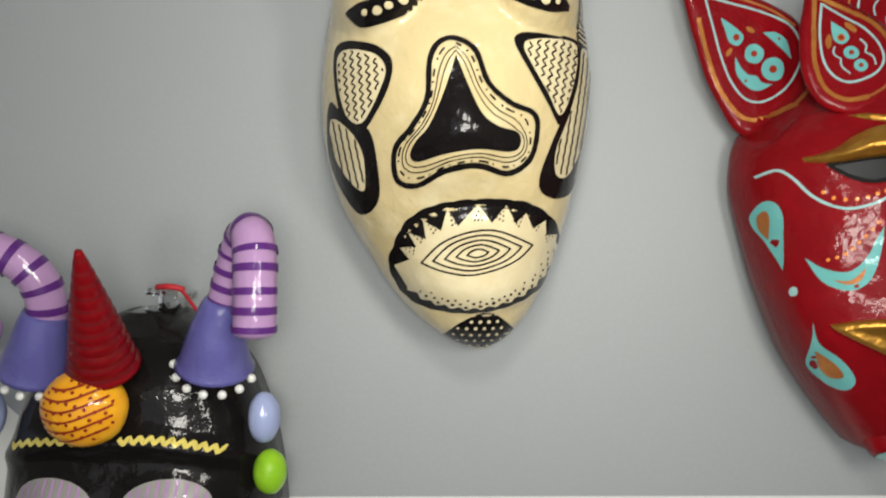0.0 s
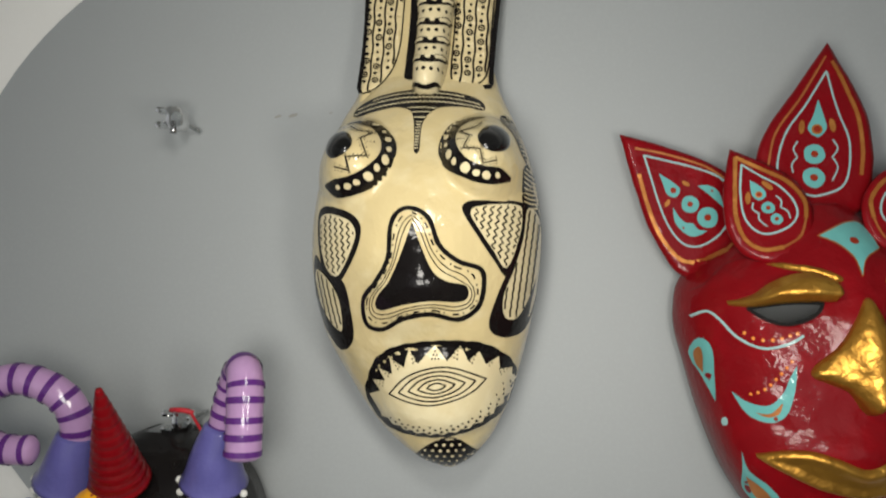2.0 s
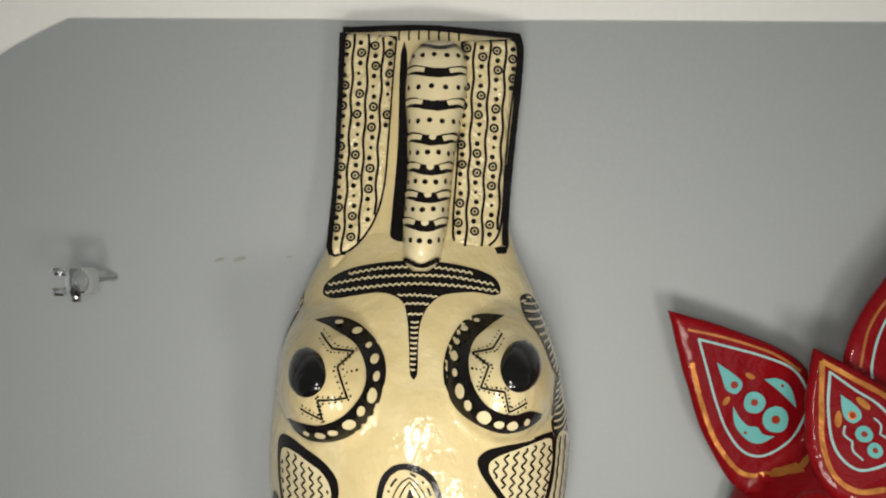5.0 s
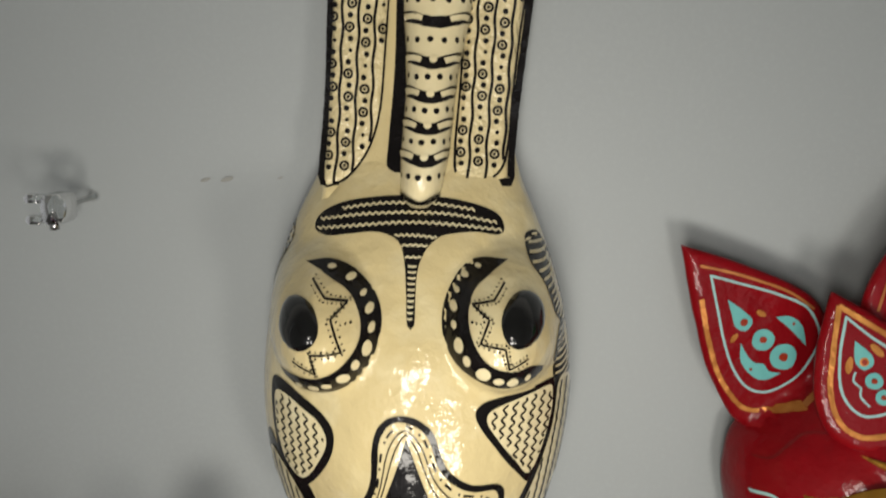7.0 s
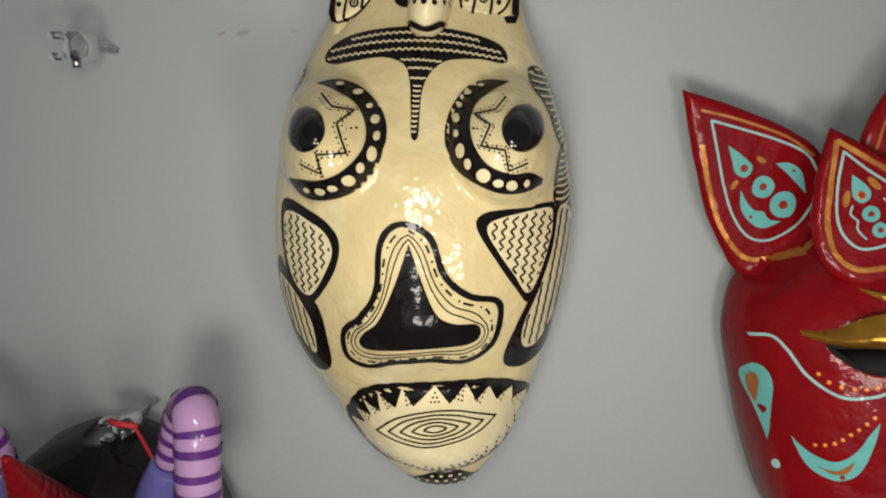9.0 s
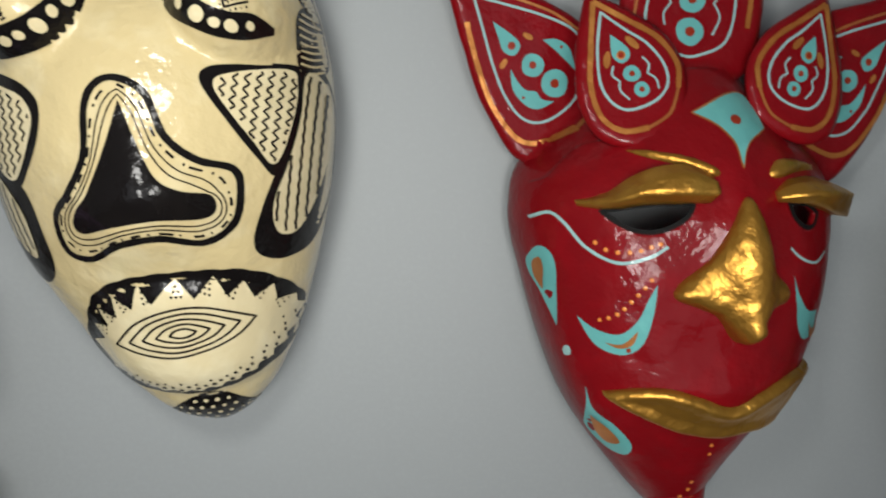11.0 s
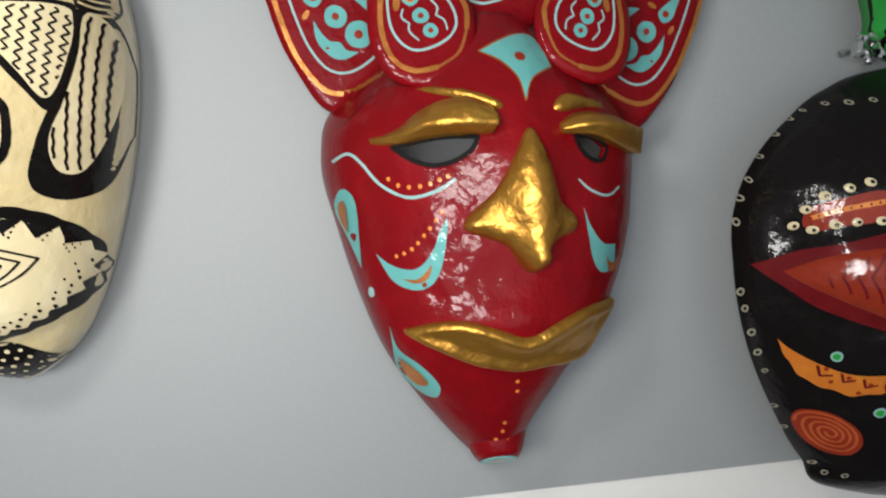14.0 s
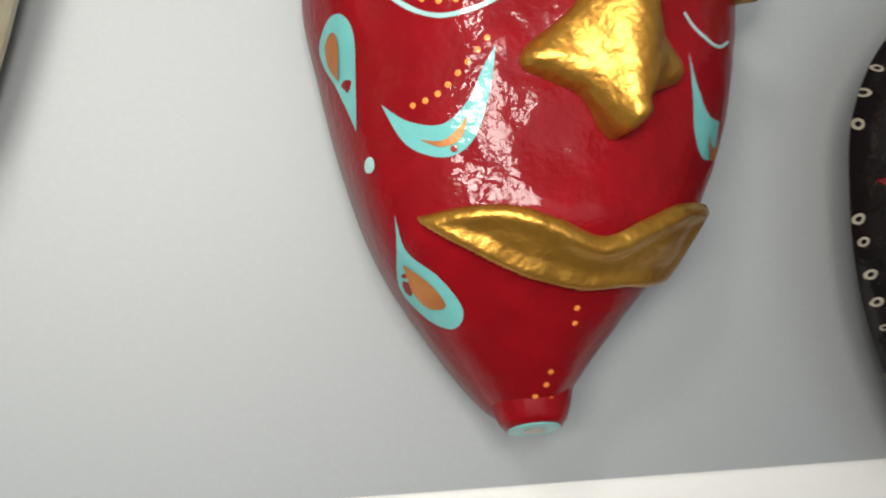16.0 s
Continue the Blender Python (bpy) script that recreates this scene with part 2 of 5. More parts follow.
def band(line, width, closed=False, taper=False):
    """The two-sided strip along a 2D line: points and faces."""
    n, pts, faces = len(line), [], []
    for i in range(n):
        a = np.array(line[i - 1] if (closed or i) else line[i])
        b = np.array(line[(i + 1) % n] if (closed or i < n - 1) else line[i])
        t = b - a
        t = t / (np.linalg.norm(t) + 1e-12)
        w = width * (0.5 if not taper else 0.08 + 0.46 * math.sin(math.pi * i / (n - 1)))
        w *= 1 + 0.16 * noise.noise(Vector((line[i][0] * 260, line[i][1] * 260, 0)))
        p = np.array(line[i])
        q = np.array((-t[1], t[0])) * w
        pts += [tuple(p + q), tuple(p - q)]
    for i in range(n if closed else n - 1):
        j = (i + 1) % n
        faces.append((2 * i, 2 * i + 1, 2 * j + 1, 2 * j))
    return pts, faces


def stroke(name, shell, lines, width, mat, parent, layer=1, closed=False, label="", taper=False):
    if len(lines) > 1:
        return [stroke(name, shell, [l], width, mat, parent, layer, closed, label, taper) for l in lines][0]
    verts, faces = [], []
    for line in lines:
        pts, f = band(line, width, closed, taper)
        k = len(verts)
        verts += [shell.over(u, v, COAT * layer) for u, v in pts]
        faces += [tuple(i + k for i in t) for t in f]
    return part(name, verts, faces, mat, parent, label)


def dot(u, v, r, sides=10, squash=1.0, lean=0.0):
    c, s = math.cos(lean), math.sin(lean)
    ring = []
    for i in range(sides):
        a = 2 * math.pi * i / sides
        k = 1 + 0.10 * noise.noise(Vector((u * 900 + math.cos(a), v * 900 + math.sin(a), 1)))
        x, y = r * k * math.cos(a), r * k * squash * math.sin(a)
        ring.append((u + x * c - y * s, v + x * s + y * c))
    return ring


def evened(shell, u, v, ring):
    """A ring drawn about (u, v), drawn in where the surface turns away, so that it stays round on it."""
    e = 0.0015
    su = (Vector(shell.over(u + e, v)) - Vector(shell.over(u - e, v))).length / (2 * e)
    sv = (Vector(shell.over(u, v + e)) - Vector(shell.over(u, v - e))).length / (2 * e)
    return [(u + (x - u) / max(su, 1.0), v + (y - v) / max(sv, 1.0)) for x, y in ring]


def dots(name, shell, spots, mat, parent, layer=2, label="", sides=10, fine=False):
    """Round dabs (u, v, radius): a mesh each, or, where fine, one sprinkling."""
    if not fine and len(spots) > 1:
        return [dots(name, shell, [s], mat, parent, layer, label, sides) for s in spots][0]
    verts, faces = [], []
    for u, v, r in spots:
        k = len(verts)
        ring = evened(shell, u, v, dot(u, v, r, sides))
        verts += [shell.over(u, v, COAT * (layer + 0.7))] + [shell.over(x, y, COAT * layer) for x, y in ring]
        faces += [(k, k + 1 + i, k + 1 + (i + 1) % sides) for i in range(sides)]
    return tagged(part(name, verts, faces, mat, parent, label), kind="stuff" if fine else "")


def rings(name, shell, spots, mat, parent, layer=2, label="", sides=14, hole=0.55):
    if len(spots) > 1:
        return [rings(name, shell, [s], mat, parent, layer, label, sides, hole) for s in spots][0]
    verts, faces = [], []
    for u, v, r in spots:
        k = len(verts)
        for q in (r, r * hole):
            verts += [shell.over(x, y, COAT * layer) for x, y in evened(shell, u, v, dot(u, v, q, sides))]
        faces += [(k + i, k + (i + 1) % sides, k + sides + (i + 1) % sides, k + sides + i) for i in range(sides)]
    return part(name, verts, faces, mat, parent, label)


def shell_mesh(name, shell, v0, v1, mat, parent, label="", rows=150, cols=90, holes=(), thick=0.004, tip=()):
    """The moulded front and its hollow back, closed along the rim; holes: outlines in (turn * 0.1, v)."""
    edge = [(-0.157, v0 + (v1 - v0) * i / rows) for i in range(rows + 1)]
    edge = list(reversed(edge)) + [(-0.157 + 0.314 * i / cols, v0) for i in range(1, cols)] + [(0.157, v0 + (v1 - v0) * i / rows) for i in range(rows + 1)]
    edge += [(0.157 - 0.314 * i / cols, v1) for i in range(1, cols)]
    pts, tris = fill(edge, 0.314 / cols, holes)
    front = [shell.at(x * 10, v) for x, v in pts]
    n = len(front)
    back = []
    for (x, v), p in zip(pts, front):
        c = shell.mid(v)
        k = 1 - thick / max(shell.half(v), 0.012)
        back.append((c + (p.x - c) * k, max(p.y - thick * math.cos(x * 10), 0.0005) if abs(x) < 0.1569 else p.y - 0.0004, v))
    count = {}
    for t in tris:
        for a, b in ((t[0], t[1]), (t[1], t[2]), (t[2], t[0])):
            count[(a, b)] = 1
    rimf = [(a, n + a, n + b, b) for a, b in count if (b, a) not in count]
    faces = tris + [tuple(n + i for i in reversed(t)) for t in tris] + rimf
    return part(name, [tuple(p) for p in front] + back, faces, mat, parent, label)


def tube(path, radii, sides=16, caps=True):
    """A round body along 3D points with a radius at each: points and faces."""
    verts, faces, n = [], [], len(path)
    side = None
    for i, (p, r) in enumerate(zip(path, radii)):
        p = Vector(p)
        t = (Vector(path[min(i + 1, n - 1)]) - Vector(path[max(i - 1, 0)])).normalized()
        side = (side - t * side.dot(t)).normalized() if side else t.orthogonal().normalized()
        up = t.cross(side)
        for k in range(sides):
            a = 2 * math.pi * k / sides
            verts.append(tuple(p + (side * math.cos(a) + up * math.sin(a)) * r))
    for i in range(n - 1):
        for k in range(sides):
            faces.append((i * sides + k, i * sides + (k + 1) % sides, (i + 1) * sides + (k + 1) % sides, (i + 1) * sides + k))
    if caps:
        faces += [tuple(reversed(range(sides))), tuple(range((n - 1) * sides, n * sides))]
    return verts, faces


def line3(points, step=0.002):
    """A smooth 3D line through points."""
    pts, out, n = [Vector(p) for p in points], [], len(points)
    for i in range(n - 1):
        p1, p2 = pts[i], pts[i + 1]
        p0, p3 = pts[max(i - 1, 0)], pts[min(i + 2, n - 1)]
        k = max(2, int((p2 - p1).length / step))
        for j in range(k):
            t = j / k
            out.append(0.5 * (2 * p1 + (p2 - p0) * t + (2 * p0 - 5 * p1 + 4 * p2 - p3) * t * t + (3 * p1 - p0 - 3 * p2 + p3) * t ** 3))
    return out + [pts[-1]]


def block(u0, d0, v0, u1, d1, v1, r=0.001):
    """A box with bevelled edges between two corners: points and faces."""
    bm = bmesh.new()
    bmesh.ops.create_cube(bm, size=1.0)
    for w in bm.verts:
        w.co = Vector(((u0 + u1) / 2 + w.co.x * (u1 - u0), (d0 + d1) / 2 + w.co.y * (d1 - d0), (v0 + v1) / 2 + w.co.z * (v1 - v0)))
    bmesh.ops.bevel(bm, geom=bm.edges[:], offset=r, segments=2, affect="EDGES")
    bm.verts.index_update()
    out = [tuple(w.co) for w in bm.verts], [tuple(w.index for w in f.verts) for f in bm.faces]
    bm.free()
    return out


def relief(name, shell, outline, height, mat, parent, layer=1, label="", step=0.003, soft=0.006, shape=None):
    """A raised patch on a shell: it swells from its outline inwards over the distance soft."""
    pts, tris = fill(outline, step)
    ring = np.array(outline)
    verts = []
    for u, v in pts:
        far = math.sqrt(((ring - (u, v)) ** 2).sum(1).min())
        k = min(far / soft, 1.0)
        k = math.sqrt(1 - (1 - k) ** 2)
        h = height * k * (shape(u, v, far) if shape else 1.0)
        verts.append(shell.over(u, v, COAT * layer + h))
    return part(name, verts, tris, mat, parent, label)


def grown(outline, k, centre=None):
    """The outline scaled about its middle."""
    c = np.array(centre) if centre else np.array(outline).mean(0)
    return [tuple(c + (np.array(p) - c) * k) for p in outline]


def wavy(points, size, pitch, step=0.0007):
    """A zigzag drawn along a 2D line."""
    line = spline(points, False, step)
    out, run = [], 0.0
    for i, p in enumerate(line):
        a, b = np.array(line[max(i - 1, 0)]), np.array(line[min(i + 1, len(line) - 1)])
        t = (b - a) / (np.linalg.norm(b - a) + 1e-12)
        run += np.linalg.norm(np.array(p) - a) if i else 0
        z = abs((run / pitch) % 1 - 0.5) * 4 - 1
        out.append(tuple(np.array(p) + np.array((-t[1], t[0])) * z * size))
    return out


def clip_lines(outline, lines):
    """Those runs of each line that lie inside the outline."""
    out = []
    for line in lines:
        run = []
        for p in line:
            if inside(outline, *p):
                run.append(p)
            else:
                if len(run) > 2:
                    out.append(run)
                run = []
        if len(run) > 2:
            out.append(run)
    return out


class Sheet:
    """A nearly flat piece held off the wall: its depth is a function of (u, v)."""

    def __init__(self, depth, seed=0.0, rough=0.0004):
        self.depth, self.seed, self.rough = depth, seed, rough

    def flat(self, u, v):
        return self.depth(u, v) + self.rough * noise.noise(Vector((u * 70 + self.seed, v * 70, 2)))

    def over(self, u, v, off=0.0):
        d, e = self.flat(u, v), 0.003
        gu, gv = (self.flat(u + e, v) - self.flat(u - e, v)) / (2 * e), (self.flat(u, v + e) - self.flat(u, v - e)) / (2 * e)
        n = Vector((-gu, 1, -gv)).normalized() * off
        return (u + n.x, d + n.y, v + n.z)


def sheet_mesh(name, sheet, outline, thick, mat, parent, label="", step=0.004, round_off=0.003):
    """A solid cut from a sheet, with a rounded front edge."""
    pts, tris = fill(outline, step)
    ring, n = np.array(outline), len(pts)
    front, back = [], []
    for u, v in pts:
        far = math.sqrt(((ring - (u, v)) ** 2).sum(1).min())
        k = min(far / round_off, 1.0)
        drop = thick * 0.45 * (1 - math.sqrt(1 - (1 - k) ** 2))
        front.append(sheet.over(u, v, -drop))
        back.append(sheet.over(u, v, -thick))
    have = {(a, b) for t in tris for a, b in ((t[0], t[1]), (t[1], t[2]), (t[2], t[0]))}
    sides = [(a, n + a, n + b, b) for a, b in have if (b, a) not in have]
    return part(name, front + back, tris + [tuple(n + i for i in reversed(t)) for t in tris] + sides, mat, parent, label)


# ---- the wall and room ----
def slab(name, corners, d0, d1, mat, label):
    """A flat sheet of any outline on the wall, from d0 to d1 off it."""
    n = len(corners)
    verts = [(u, d1, v) for u, v in corners] + [(u, d0, v) for u, v in corners]
    faces = [tuple(range(n)), tuple(reversed(range(n, 2 * n)))] + [(i, n + i, n + (i + 1) % n, (i + 1) % n) for i in range(n)]
    me = bpy.data.meshes.new(name)
    me.from_pydata([(u, -d, v) for u, d, v in verts], [], faces)
    me.materials.append(mat)
    ob = new(name, me)
    ob.matrix_world = WALL
    return tagged(ob, label, "wall", kind="structure")


slab("wall_north", [(-2.19, -1.6), (2.59, -1.6), (2.59, 1.2), (-2.19, 1.2)], -0.12, -0.0035, WHITE, "white painted plaster wall behind the masks")
arc = []
for i in range(65):
    a = math.radians(64.5 + 231 * i / 64)
    arc.append((-0.08 + 0.359 * math.cos(a), 0.319 * math.sin(a)))
left = [p for p in arc if p[0] < -0.20 and -0.294 < p[1] < 0.2870]
slab("wall_panel", [(-0.236, 0.2875), *left, (-0.236, -0.2950), (1.5, -0.2730), (1.5, 0.2875)], -0.003, 0.0, GREY,
     "satin grey wall field with a rounded end")


def room_side(name, x0, y0, z0, x1, y1, z1, mat, label, category):
    me = bpy.data.meshes.new(name)
    bm = bmesh.new()
    bmesh.ops.create_cube(bm, size=1.0)
    for w in bm.verts:
        w.co = Vector(((x0 + x1) / 2 + w.co.x * (x1 - x0), (y0 + y1) / 2 + w.co.y * (y1 - y0), (z0 + z1) / 2 + w.co.z * (z1 - z0)))
    bm.to_mesh(me)
    bm.free()
    me.materials.append(mat)
    return tagged(new(name, me), label, category, kind="structure")


FLOOR = material("grey_floor", (0.22, 0.21, 0.20), (0.17, 0.165, 0.16), 0.5, grain=40, bump=0.0003, stain=2)
room_side("floor", -2.3, -3.1, -0.1, 2.7, 0.7, 0.0, FLOOR, "plain grey floor of the room", "floor")
room_side("ceiling", -2.3, -3.1, 2.8, 2.7, 0.7, 2.9, WHITE, "plain white ceiling of the room", "ceiling")
room_side("wall_west", -2.3, -3.1, 0.0, -2.2, 0.45, 2.8, WHITE, "plain white side wall of the room", "wall")
room_side("wall_east", 2.6, -3.1, 0.0, 2.7, 0.6, 2.8, WHITE, "plain white side wall of the room", "wall")
# Unseen wall behind the camera, its wide gap added to let world light in.
room_side("wall_south", -2.2, -3.2, 0.0, -1.7, -3.1, 2.8, WHITE, "unseen plain white wall beside an opening added for world light", "wall")
room_side("wall_south", 2.1, -3.2, 0.0, 2.6, -3.1, 2.8, WHITE, "unseen plain white wall beside an opening added for world light", "wall")
room_side("wall_south", -1.7, -3.2, 2.5, 2.1, -3.1, 2.8, WHITE, "unseen plain white wall above an opening added for world light", "wall")

# ---- long cream and black mask ----
long_shell = Shell(
    mid=knots((-0.172, 0.027), (-0.15, 0.020), (-0.10, 0.0125), (-0.05, 0.008), (0.03, 0.0055), (0.11, 0.005), (0.152, 0.0055)),
    half=knots((-0.172, 0.012), (-0.166, 0.0221), (-0.15, 0.0392), (-0.13, 0.0538), (-0.105, 0.0675), (-0.07, 0.084), (-0.04, 0.0908), (0.0, 0.0941),
               (0.03, 0.0923), (0.08, 0.083), (0.11, 0.0728), (0.135, 0.0614), (0.152, 0.0558)),
    deep=knots((-0.172, 0.020), (-0.165, 0.037), (-0.14, 0.060), (-0.10, 0.076), (-0.06, 0.096), (-0.02, 0.110), (0.02, 0.1135), (0.05, 0.1060), (0.08, 0.0885),
               (0.11, 0.065), (0.135, 0.042), (0.152, 0.028)),
    lumps=lambda u, v: 0.0, bow=0.8, rim=0.010, rough=0.0008,
    right=(knots((-0.172, 0.006), (-0.166, 0.017), (-0.15, 0.038), (-0.13, 0.0535), (-0.105, 0.066), (-0.07, 0.0793), (-0.04, 0.0879), (0.0, 0.0942),
                 (0.03, 0.0945), (0.08, 0.0844), (0.11, 0.0732), (0.135, 0.0619), (0.152, 0.0568)), 0.77, 0.023))


def dome(u, v, cu, cv, r, h, power=0.75):
    q = ((u - cu) ** 2 + (v - cv) ** 2) / (r * r)
    return h * (1 - q) ** power if q < 1 else 0.0


def swell(u, v, cu, cv, ru, rv, h):
    return h * math.exp(-(((u - cu) / ru) ** 2 + ((v - cv) / rv) ** 2))


def long_lumps(u, v):
    d = dome(u, v, -0.0450, 0.067, 0.036, 0.034, 0.95) + dome(u, v, 0.0605, 0.069, 0.036, 0.034, 0.95)
    d += swell(u, v, 0.013, -0.033, 0.036, 0.029, 0.017)
    q = ((u - 0.024) / 0.054) ** 2 + ((v + 0.108) / 0.036) ** 2
    d += 0.010 * (1 - q * q) if q < 1 else 0.0
    return d


long_shell.lumps = long_lumps
long_mask = thing("mask", 0.006, 0.0, 0.05, "tall cream papier-mache mask painted with black patterns, bulging eyes", "mask", "masks on the wall")
long_face = shell_mesh("face", long_shell, -0.172, 0.152, CREAM, long_mask, "varnished cream face with a pointed chin")


def bulging_eye(outer, inner, dabs, star, trio, pupil):
    """A black crescent with cream dabs, a star of fine lines and a domed black pupil."""
    crescent = spline(outer, False, 0.0015) + list(reversed(spline(inner, False, 0.0015)))
    eye = paint("eye_ring", long_shell, [crescent], BLACK, long_mask, 1.2, "black crescent round the bulging eye", 0.0022)
    dots("eye_dab", long_shell, dabs, PALE, eye, 4.4, sides=14)
    stroke("eye_star", long_shell, [spline(star, False, 0.001, range(len(star)))], 0.0010, BLACK, eye, 1.4)
    pu, pv = pupil
    fine = [(u, v, 0.0009 - 0.0002 * k) for k, (u, v) in enumerate(trio)]
    for (x0, y0), (x1, y1) in zip(star, star[1:]):
        for k in range(5):
            f = (k + 0.5) / 5
            x, y = x0 + (x1 - x0) * f, y0 + (y1 - y0) * f
            away = math.hypot(x - pu, y - pv)
            for sign in (-1, 1):
                fine.append((x + sign * 0.0021 * (x - pu) / away, y + sign * 0.0021 * (y - pv) / away, 0.00045 + 0.0002 * ((k + sign) % 2)))
    dots("eye_speckle", long_shell, fine, BLACK, eye, 1.4, sides=7, fine=True)
    relief("pupil", long_shell, dot(pu, pv, 0.0112, 40), 0.0042, INK, eye, 1.4, "glossy domed black pupil", 0.0016, 0.0112)


bulging_eye([(-0.0504, 0.0945), (-0.037, 0.097), (-0.0243, 0.0935), (-0.0129, 0.0835), (-0.0077, 0.0725), (-0.0089, 0.06), (-0.0144, 0.048), (-0.0242, 0.0395), (-0.0378, 0.0350), (-0.0509, 0.0350), (-0.0600, 0.0430)],
            [(-0.0400, 0.0925), (-0.0259, 0.086), (-0.019, 0.077), (-0.0171, 0.0675), (-0.02, 0.0595), (-0.028, 0.0515), (-0.0388, 0.047), (-0.0508, 0.0460), (-0.0603, 0.0445)],
            [(-0.0347, 0.0938, 0.0022), (-0.0247, 0.0898, 0.0031), (-0.0180, 0.0830, 0.0023), (-0.0145, 0.0765, 0.0034), (-0.0130, 0.0685, 0.0028), (-0.0146, 0.0600, 0.0037), (-0.0195, 0.0536, 0.0027), (-0.0248, 0.0476, 0.0036), (-0.0325, 0.0436, 0.0024), (-0.0390, 0.0414, 0.0029), (-0.0465, 0.0412, 0.0022)],
            [(-0.0436, 0.0895), (-0.0351, 0.083), (-0.0241, 0.0815), (-0.031, 0.075), (-0.025, 0.061), (-0.0392, 0.0600), (-0.0369, 0.0505), (-0.0490, 0.0545)],
            [(-0.0217, 0.0730), (-0.0240, 0.0728), (-0.0262, 0.0725)], (-0.0475, 0.0713))
bulging_eye([(0.0570, 0.0985), (0.0442, 0.099), (0.0336, 0.095), (0.0262, 0.085), (0.023, 0.0735), (0.0245, 0.0625), (0.0304, 0.0535), (0.0403, 0.0475), (0.0523, 0.043), (0.0646, 0.0425), (0.0750, 0.0460)],
            [(0.0500, 0.0950), (0.0405, 0.088), (0.037, 0.0805), (0.0371, 0.0725), (0.0404, 0.0645), (0.0469, 0.0575), (0.0574, 0.0535), (0.0679, 0.0535), (0.0755, 0.0490)],
            [(0.0415, 0.0952, 0.0020), (0.0348, 0.0912, 0.0029), (0.0312, 0.0848, 0.0023), (0.0298, 0.0783, 0.0034), (0.0303, 0.0710, 0.0023), (0.0330, 0.0630, 0.0036), (0.0370, 0.0574, 0.0025), (0.0446, 0.0526, 0.0036), (0.0517, 0.0492, 0.0025), (0.0582, 0.0480, 0.0031), (0.0655, 0.0485, 0.0023)],
            [(0.0545, 0.0905), (0.0491, 0.084), (0.0384, 0.0815), (0.0467, 0.0765), (0.0426, 0.0665), (0.0543, 0.0650), (0.0565, 0.055), (0.0660, 0.0585)],
            [(0.0385, 0.0745), (0.0405, 0.0745), (0.0426, 0.0745)], (0.0636, 0.0750))

brow = spline([(-0.0495, 0.1070), (-0.0490, 0.1131), (-0.0403, 0.1198), (-0.0252, 0.1247), (-0.0011, 0.1276), (0.0226, 0.1267), (0.0410, 0.1230), (0.0522, 0.1179), (0.0557, 0.1110), (0.0524, 0.1082), (0.0397, 0.1101), (0.0237, 0.1091), (0.0169, 0.1057), (0.0125, 0.1006), (0.0097, 0.0931), (0.0091, 0.0835), (0.0091, 0.0682), (0.0056, 0.0680), (0.0041, 0.0834), (0.0026, 0.0955), (-0.0003, 0.1043), (-0.0064, 0.1083), (-0.0156, 0.1096), (-0.0304, 0.1073), (-0.0421, 0.1052)], True, 0.0015)
brow_patch = paint("brow_patch", long_shell, [brow], BLACK, long_mask, 1, "black brow patch with cream wavy lines")
waves = [wavy([(-0.0342, 0.1191), (-0.0172, 0.1224), (-0.0008, 0.1238), (0.0192, 0.1234), (0.0392, 0.1204)], 0.0007, 0.0036),
         wavy([(-0.0466, 0.1124), (-0.0240, 0.1170), (-0.0003, 0.1191), (0.0267, 0.1184), (0.0514, 0.1139)], 0.0007, 0.0036),
         wavy([(-0.0479, 0.1078), (-0.0253, 0.1117), (0.0002, 0.1144), (0.0270, 0.1137), (0.0542, 0.1102)], 0.0007, 0.0036),
         wavy([(-0.012, 0.1075), (0.006, 0.1085), (0.024, 0.107)], 0.0006, 0.003), wavy([(-0.004, 0.1035), (0.007, 0.104), (0.017, 0.1035)], 0.0005, 0.003),
         wavy([(0.001, 0.0985), (0.012, 0.0985)], 0.0005, 0.003)]
waves += [[(0.0066 - w, v), (0.0067, v - 0.0004), (0.0068 + w, v)] for v, w in ((0.0945 - 0.0026 * i, 0.0021 - 0.00009 * i) for i in range(10))]
stroke("brow_wave", long_shell, clip_lines(grown(brow, 0.985), waves), 0.0009, PALE, brow_patch, 2.2)

nose_line = spline([(0.0067, 0.0247), (0.0183, 0.0177), (0.0262, -0.0014), (0.0393, -0.0124), (0.0542, -0.0173), (0.0565, -0.0286), (0.0523, -0.0440), (0.0389, -0.0527), (0.0201, -0.0491), (0.0008, -0.0524), (-0.0160, -0.0603), (-0.0283, -0.0565), (-0.0290, -0.0390), (-0.0178, -0.0260), (-0.0096, -0.0111), (-0.0083, 0.0119), (-0.0029, 0.0224)], True, 0.0012)
nose_core = spline([(0.0070, 0.0149), (0.0152, -0.0056), (0.0227, -0.0204), (0.0319, -0.0265), (0.0441, -0.0291), (0.0456, -0.0366), (0.0391, -0.0405), (0.0205, -0.0401), (0.0013, -0.0429), (-0.0150, -0.0467), (-0.0197, -0.0429), (-0.0162, -0.0354), (-0.0077, -0.0261), (0.0001, -0.0075)], True, 0.0012, (0,))
stroke("nose_outline", long_shell, [nose_line], 0.0034, BLACK, long_mask, 1, True, "thick black line round the nose")
nose = paint("nose_patch", long_shell, [nose_core], BLACK, long_mask, 1, "glossy black nose triangle")


def between(k):
    """The line a share k of the way from the nose triangle to its outline."""
    out = []
    for i in range(160):
        p = np.array(nose_core[int(i * len(nose_core) / 160)])
        q = np.array(nose_line[int(i * len(nose_line) / 160)])
        out.append(tuple(p + (q - p) * k))
    return out


